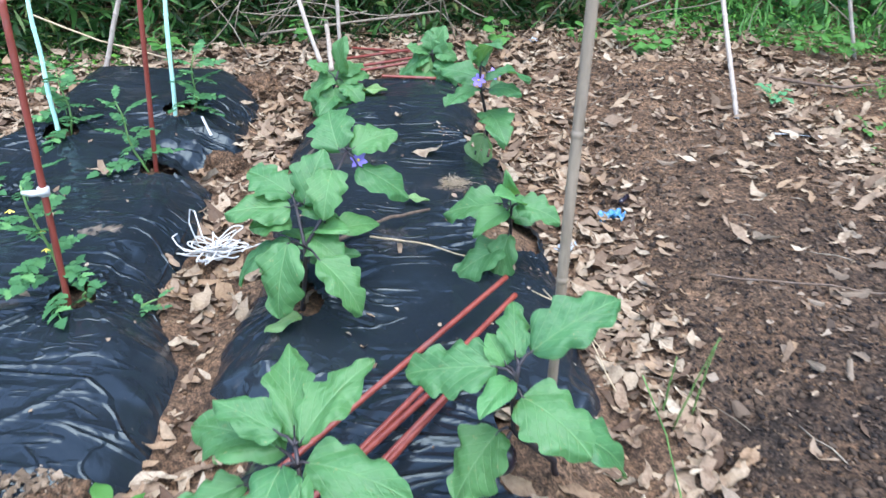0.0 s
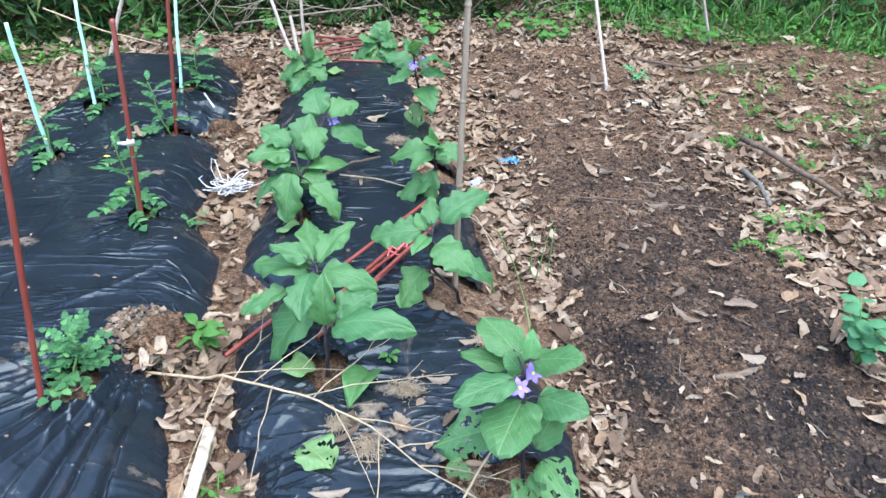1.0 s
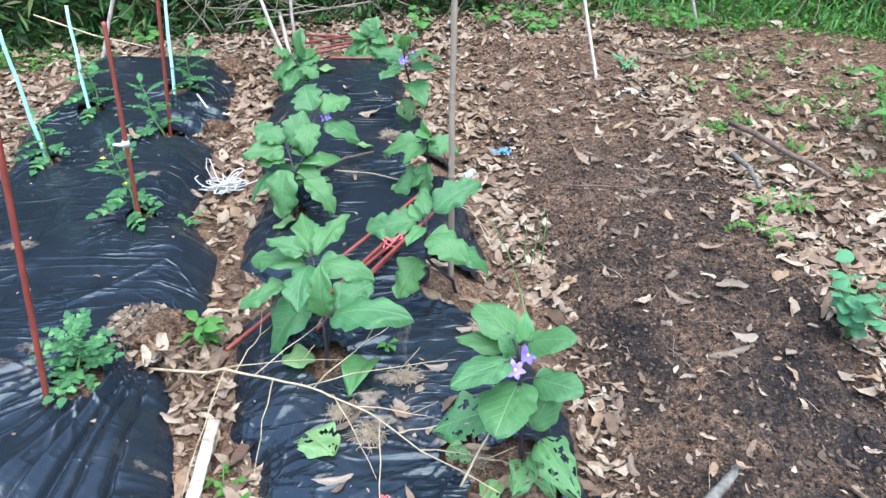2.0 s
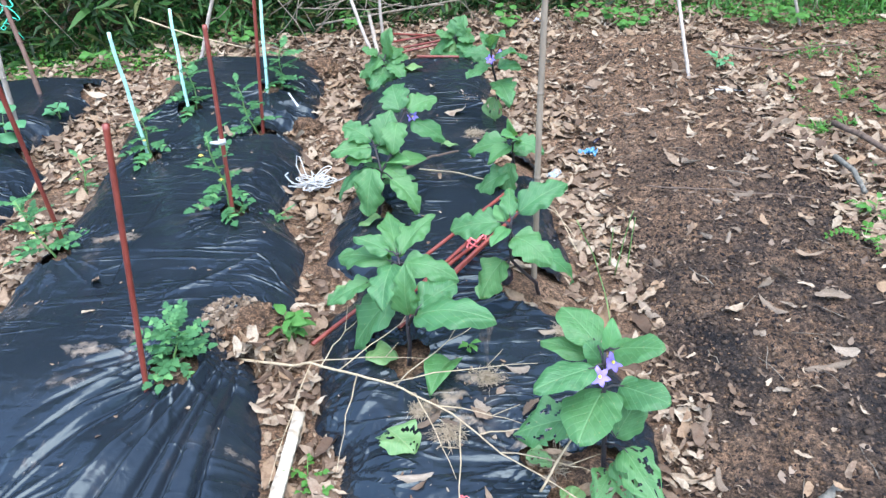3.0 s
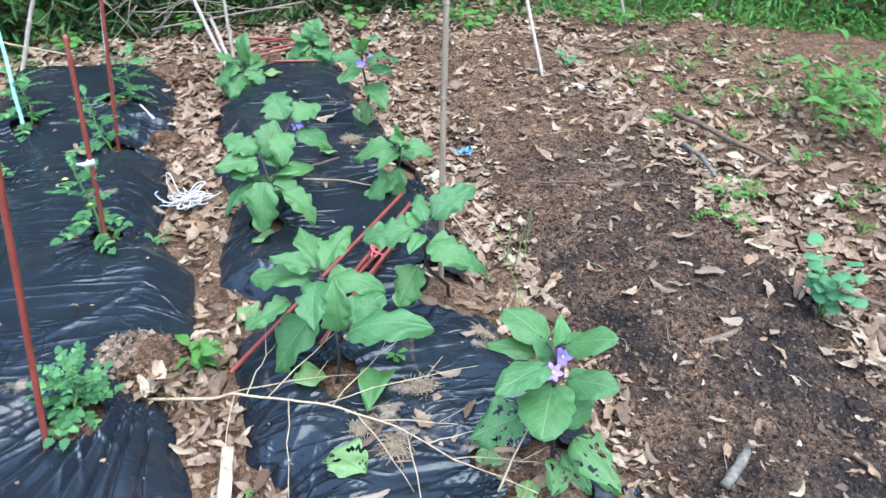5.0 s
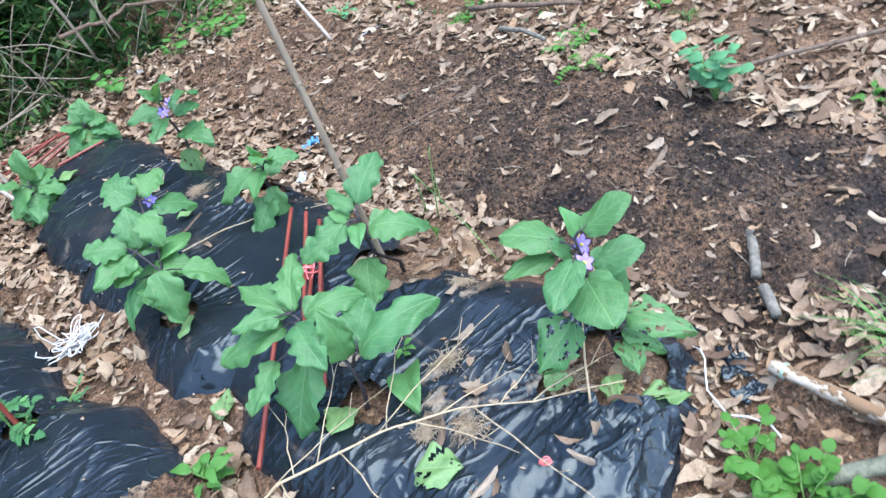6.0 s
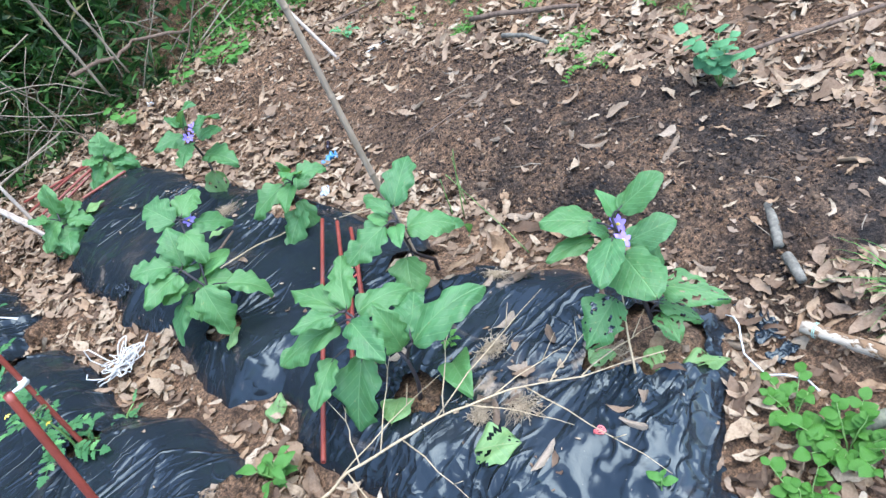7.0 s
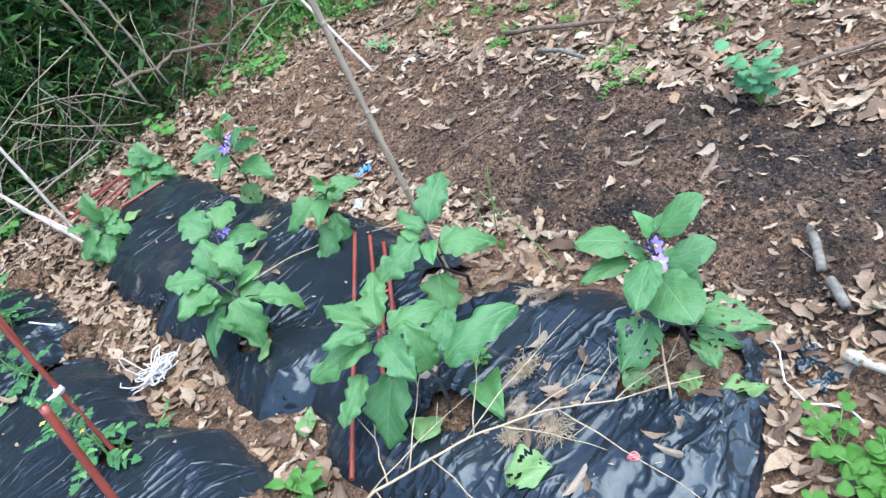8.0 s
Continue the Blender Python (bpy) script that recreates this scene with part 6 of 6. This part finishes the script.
grass_tuft(.78, -.30, 34, .26, 1, "long green grass blades lying over the litter", (-.1, .25))
grass_tuft(.74, -.42, 30, .26, 2, "long green grass blades lying over the litter", (-.1, .35))
grass_tuft(1.62, 2.02, 60, .13, 3, "pale green grass tuft in the litter")
grass_tuft(1.92, 1.0, 24, .12, 4, "thin grass tuft in the litter")
grass_tuft(2.15, 1.25, 24, .12, 5, "thin grass tuft in the litter")
grass_tuft(2.0, 2.0, 24, .12, 6, "thin grass tuft in the litter")
grass_tuft(1.55, .10, 10, .07, 7, "tiny grass tuft on the plot")
for k, (a, b) in enumerate((((.555, .985, .0), (.575, .93, .28)), ((.60, 1.02, .0), (.60, .99, .22)), ((.545, 1.03, .0), (.54, 1.01, .17)))):
    z = float(top_at(a[0], a[1])[0])
    branch([(a[0], a[1], z), ((a[0] + b[0]) / 2, (a[1] + b[1]) / 2, z + b[2] * .55), (b[0], b[1], z + b[2])], .0026, .0012, GREEN_STEM, "thin yellow-green grass stalk at the bed's edge", "grass_stalk", "grass", "grass stalks", 5, .001, 40 + k)
branch([(.487, .626, .04), (.462, .690, .17), (.430, .715, .27), (.372, .700, .40)], .0019, .0011, GREEN_STEM, "long leaning yellow-green grass stalk at the bed's edge", "grass_stalk", "grass", "grass stalks", 5, .001, 48)
branch([(.33, 1.36, .08), (.40, 1.20, .10), (.44, 1.02, .07)], .0022, .0014, STRAW, "thin pale straw lying on the mulch", "straw", "straw", bumps=.003, seed=44)
branch([(.30, 1.33, .10), (.385, 1.25, .105), (.43, 1.10, .09)], .0018, .0012, STRAW, "thin pale straw lying on the mulch", "straw", "straw", bumps=.003, seed=45)
branch([(-.10, 1.52, .13), (.02, 1.50, .125), (.16, 1.44, .12)], .003, .002, STRAW, "dry brown straw lying on the mulch", "straw", "straw", bumps=.003, seed=46)
branch([(-.20, 1.50, .12), (-.05, 1.60, .14), (.05, 1.68, .12)], .006, .004, BARK, "dark dry twig lying on the mulch", "twig", "twig", bumps=.004, seed=47)


# ---------------------------------------------------------------- scraps
def strip(name, pts, width, material, label, category, wave=0.0):
    bm = bmesh.new()
    P = [Vector(p) for p in pts]
    fine = []
    for a, b in zip(P, P[1:]):
        fine += [a.lerp(b, t / 5) for t in range(5)]
    fine.append(P[-1])
    rows = []
    for k, p in enumerate(fine):
        d = (fine[min(k + 1, len(fine) - 1)] - fine[max(k - 1, 0)]).normalized()
        s = d.cross(Vector((0, 0, 1))).normalized()
        roll = wave * math.sin(k * 0.7)
        s = s * math.cos(roll) + Vector((0, 0, 1)) * math.sin(roll)
        rows.append([bm.verts.new(p - s * width / 2), bm.verts.new(p + Vector((0, 0, .002))), bm.verts.new(p + s * width / 2)])
    for r0, r1 in zip(rows, rows[1:]):
        for i in range(2):
            bm.faces.new((r0[i], r0[i + 1], r1[i + 1], r1[i]))
    ob = solid(name, bm, material, label, category, at=tuple(P[0]))
    sol = ob.modifiers.new("thickness", "SOLIDIFY")
    sol.thickness = 0.001
    return ob


strip("white_tape", [(.505, .015, .06), (.497, -.01, .075), (.478, -.035, .078), (.452, -.052, .062), (.428, -.072, .052), (.416, -.10, .050), (.404, -.135, .044), (.419, -.17, .050), (.431, -.21, .044), (.42, -.24, .038)], .0048, WHITE_PLASTIC, "white plastic tape trailing off the mulch sheet", "tape", .6)
strip("white_tape", [(1.34, -.13, .07), (1.27, -.10, .085), (1.20, -.105, .075), (1.10, -.16, .07)], .008, WHITE_PLASTIC, "curled white plastic tape on the soil", "tape", 1.1)
strip("white_tape", [(1.02, -.26, .07), (.93, -.22, .09), (.88, -.21, .08), (.87, -.24, .06), (.95, -.28, .06)], .010, WHITE_PLASTIC, "crumpled white plastic strip on the litter", "tape", 1.3)
strip("white_chip", [(1.25, 2.33, .075), (1.40, 2.30, .075)], .016, WHITE_PLASTIC, "flat white chip lying on the soil", "scrap", .3)
strip("white_chip", [(-.75, 2.30, .140), (-.68, 2.16, .13)], .010, WHITE_PLASTIC, "white splinter lying on the tomato bed's sheet", "scrap", .4)

def plastic_scrap(x, y, long, wide, turn, seed, material, label):
    """A crumpled shred of thin plastic lying on the ground."""
    bm = bmesh.new()
    bmesh.ops.create_grid(bm, x_segments=18, y_segments=10, size=0.5)
    z = ground_at(x, y)
    ca, sa = math.cos(turn), math.sin(turn)
    for v in bm.verts:
        p = v.co.copy()
        ragged = 1 + 0.5 * noise.noise(p * 4 + Vector((seed, 0, 0)))
        u, w = p.x * long * ragged, p.y * wide * ragged
        v.co = Vector((x + u * ca - w * sa, y + u * sa + w * ca, z + .018 + .024 * noise.noise(p * 4 + Vector((3, seed, 0))) + .009 * noise.noise(p * 11)))
    solid("plastic_scrap", bm, material, label, "scrap", at=(x, y, z)).modifiers.new("thickness", "SOLIDIFY").thickness = .0012


plastic_scrap(.585, 1.825, .075, .035, .25, 1.0, BLUE_FILM, "crumpled scrap of blue plastic film on the path")
plastic_scrap(.43, 1.655, .055, .035, .9, 2.0, CLEAR_SCRAP, "pale grey scrap of plastic film on the path")
plastic_scrap(.52, 3.66, .070, .035, .6, 3.0, CLEAR_SCRAP, "pale bluish scrap of plastic film at the thicket's edge")
bm = bmesh.new()
tube(bm, bent((.615, 1.855, .05), (.645, 1.885, .055), .004, 4, .003, 3), .008, 7)
solid("scrap", bm, FRUIT, "black end of a plastic scrap", "scrap", at=(.62, 1.86, .045))
bm = bmesh.new()
for k in range(3):
    q = random.Random(k)
    c = Vector((.067, .047, float(top_at(.067, .047)[0]) + .008))
    pts = [c + Vector(((.011 - .002 * k) * math.sin(a * (1 + .3 * k) + k), .008 * math.cos(a * 1.3 + 2 * k), .006 * math.sin(2 * a + k))) for a in np.linspace(0, 5, 16)]
    tube(bm, pts, .0010, 5)
solid("cord", bm, PINK_CORD, "small knot of pink-red cord on the mulch", "cord", at=(.067, .047, .11))


def dry_tuft(x, y, size, seed):
    """A flat mat of dry roots and grass blown on the sheet."""
    q = random.Random(seed)
    bm = bmesh.new()
    z = float(top_at(x, y)[0])
    for k in range(170):
        a, l = q.uniform(0, 6.28), size * q.uniform(0.25, 0.8)
        p = Vector((x + q.gauss(0, size * .28), y + q.gauss(0, size * .28), 0))
        e = p + Vector((math.cos(a), math.sin(a), 0)) * l
        p.z = float(top_at(p.x, p.y)[0]) + 0.002 + q.uniform(0, .008)
        e.z = float(top_at(e.x, e.y)[0]) + 0.002 + q.uniform(0, .012)
        tube(bm, bent(p, e, q.uniform(0, .006), 3, .003, q.random()), q.uniform(.0004, .0009), 3, caps=False)
    ob = tagged(new("dry_grass_clump", finish(bm, "dry_grass_clump", DRY_ROOT)), "flat clump of dry grass roots on the mulch", "dry grass", kind="stuff")


for k, row in enumerate(((.13, .42, .05), (.03, .24, .05), (.27, .17, .045), (-.04, .31, .035), (.34, .60, .04), (.12, 1.88, .05))):
    dry_tuft(*row, k)


def film_scrap(x, y, size, seed):
    bm = bmesh.new()
    bmesh.ops.create_grid(bm, x_segments=16, y_segments=12, size=0.5)
    z = float(top_at(x, y)[0])
    q = random.Random(seed)
    a = q.uniform(0, 6.28)
    for v in bm.verts:
        p = v.co.copy()
        w = 1 + 0.5 * noise.noise(p * 3 + Vector((seed, 0, 0)))
        u, t = p.x * size * w, p.y * size * 0.6 * w
        v.co = Vector((x + u * math.cos(a) - t * math.sin(a), y + u * math.sin(a) + t * math.cos(a), z + .012 + .30 * size * abs(noise.noise(p * 3.5 + Vector((0, seed, 2)))) + .10 * size * noise.noise(p * 9)))
    ob = solid("film_scrap", bm, FILM, "torn scrap of black plastic film among dry leaves", "plastic sheet", "torn film scraps", at=(x, y, z))
    ob.modifiers.new("thickness", "SOLIDIFY").thickness = .0006


for k, row in enumerate(((.545, -.055, .085), (.50, -.125, .06), (.56, .06, .06), (-.35, 1.93, .09))):
    film_scrap(*row, k + 1)
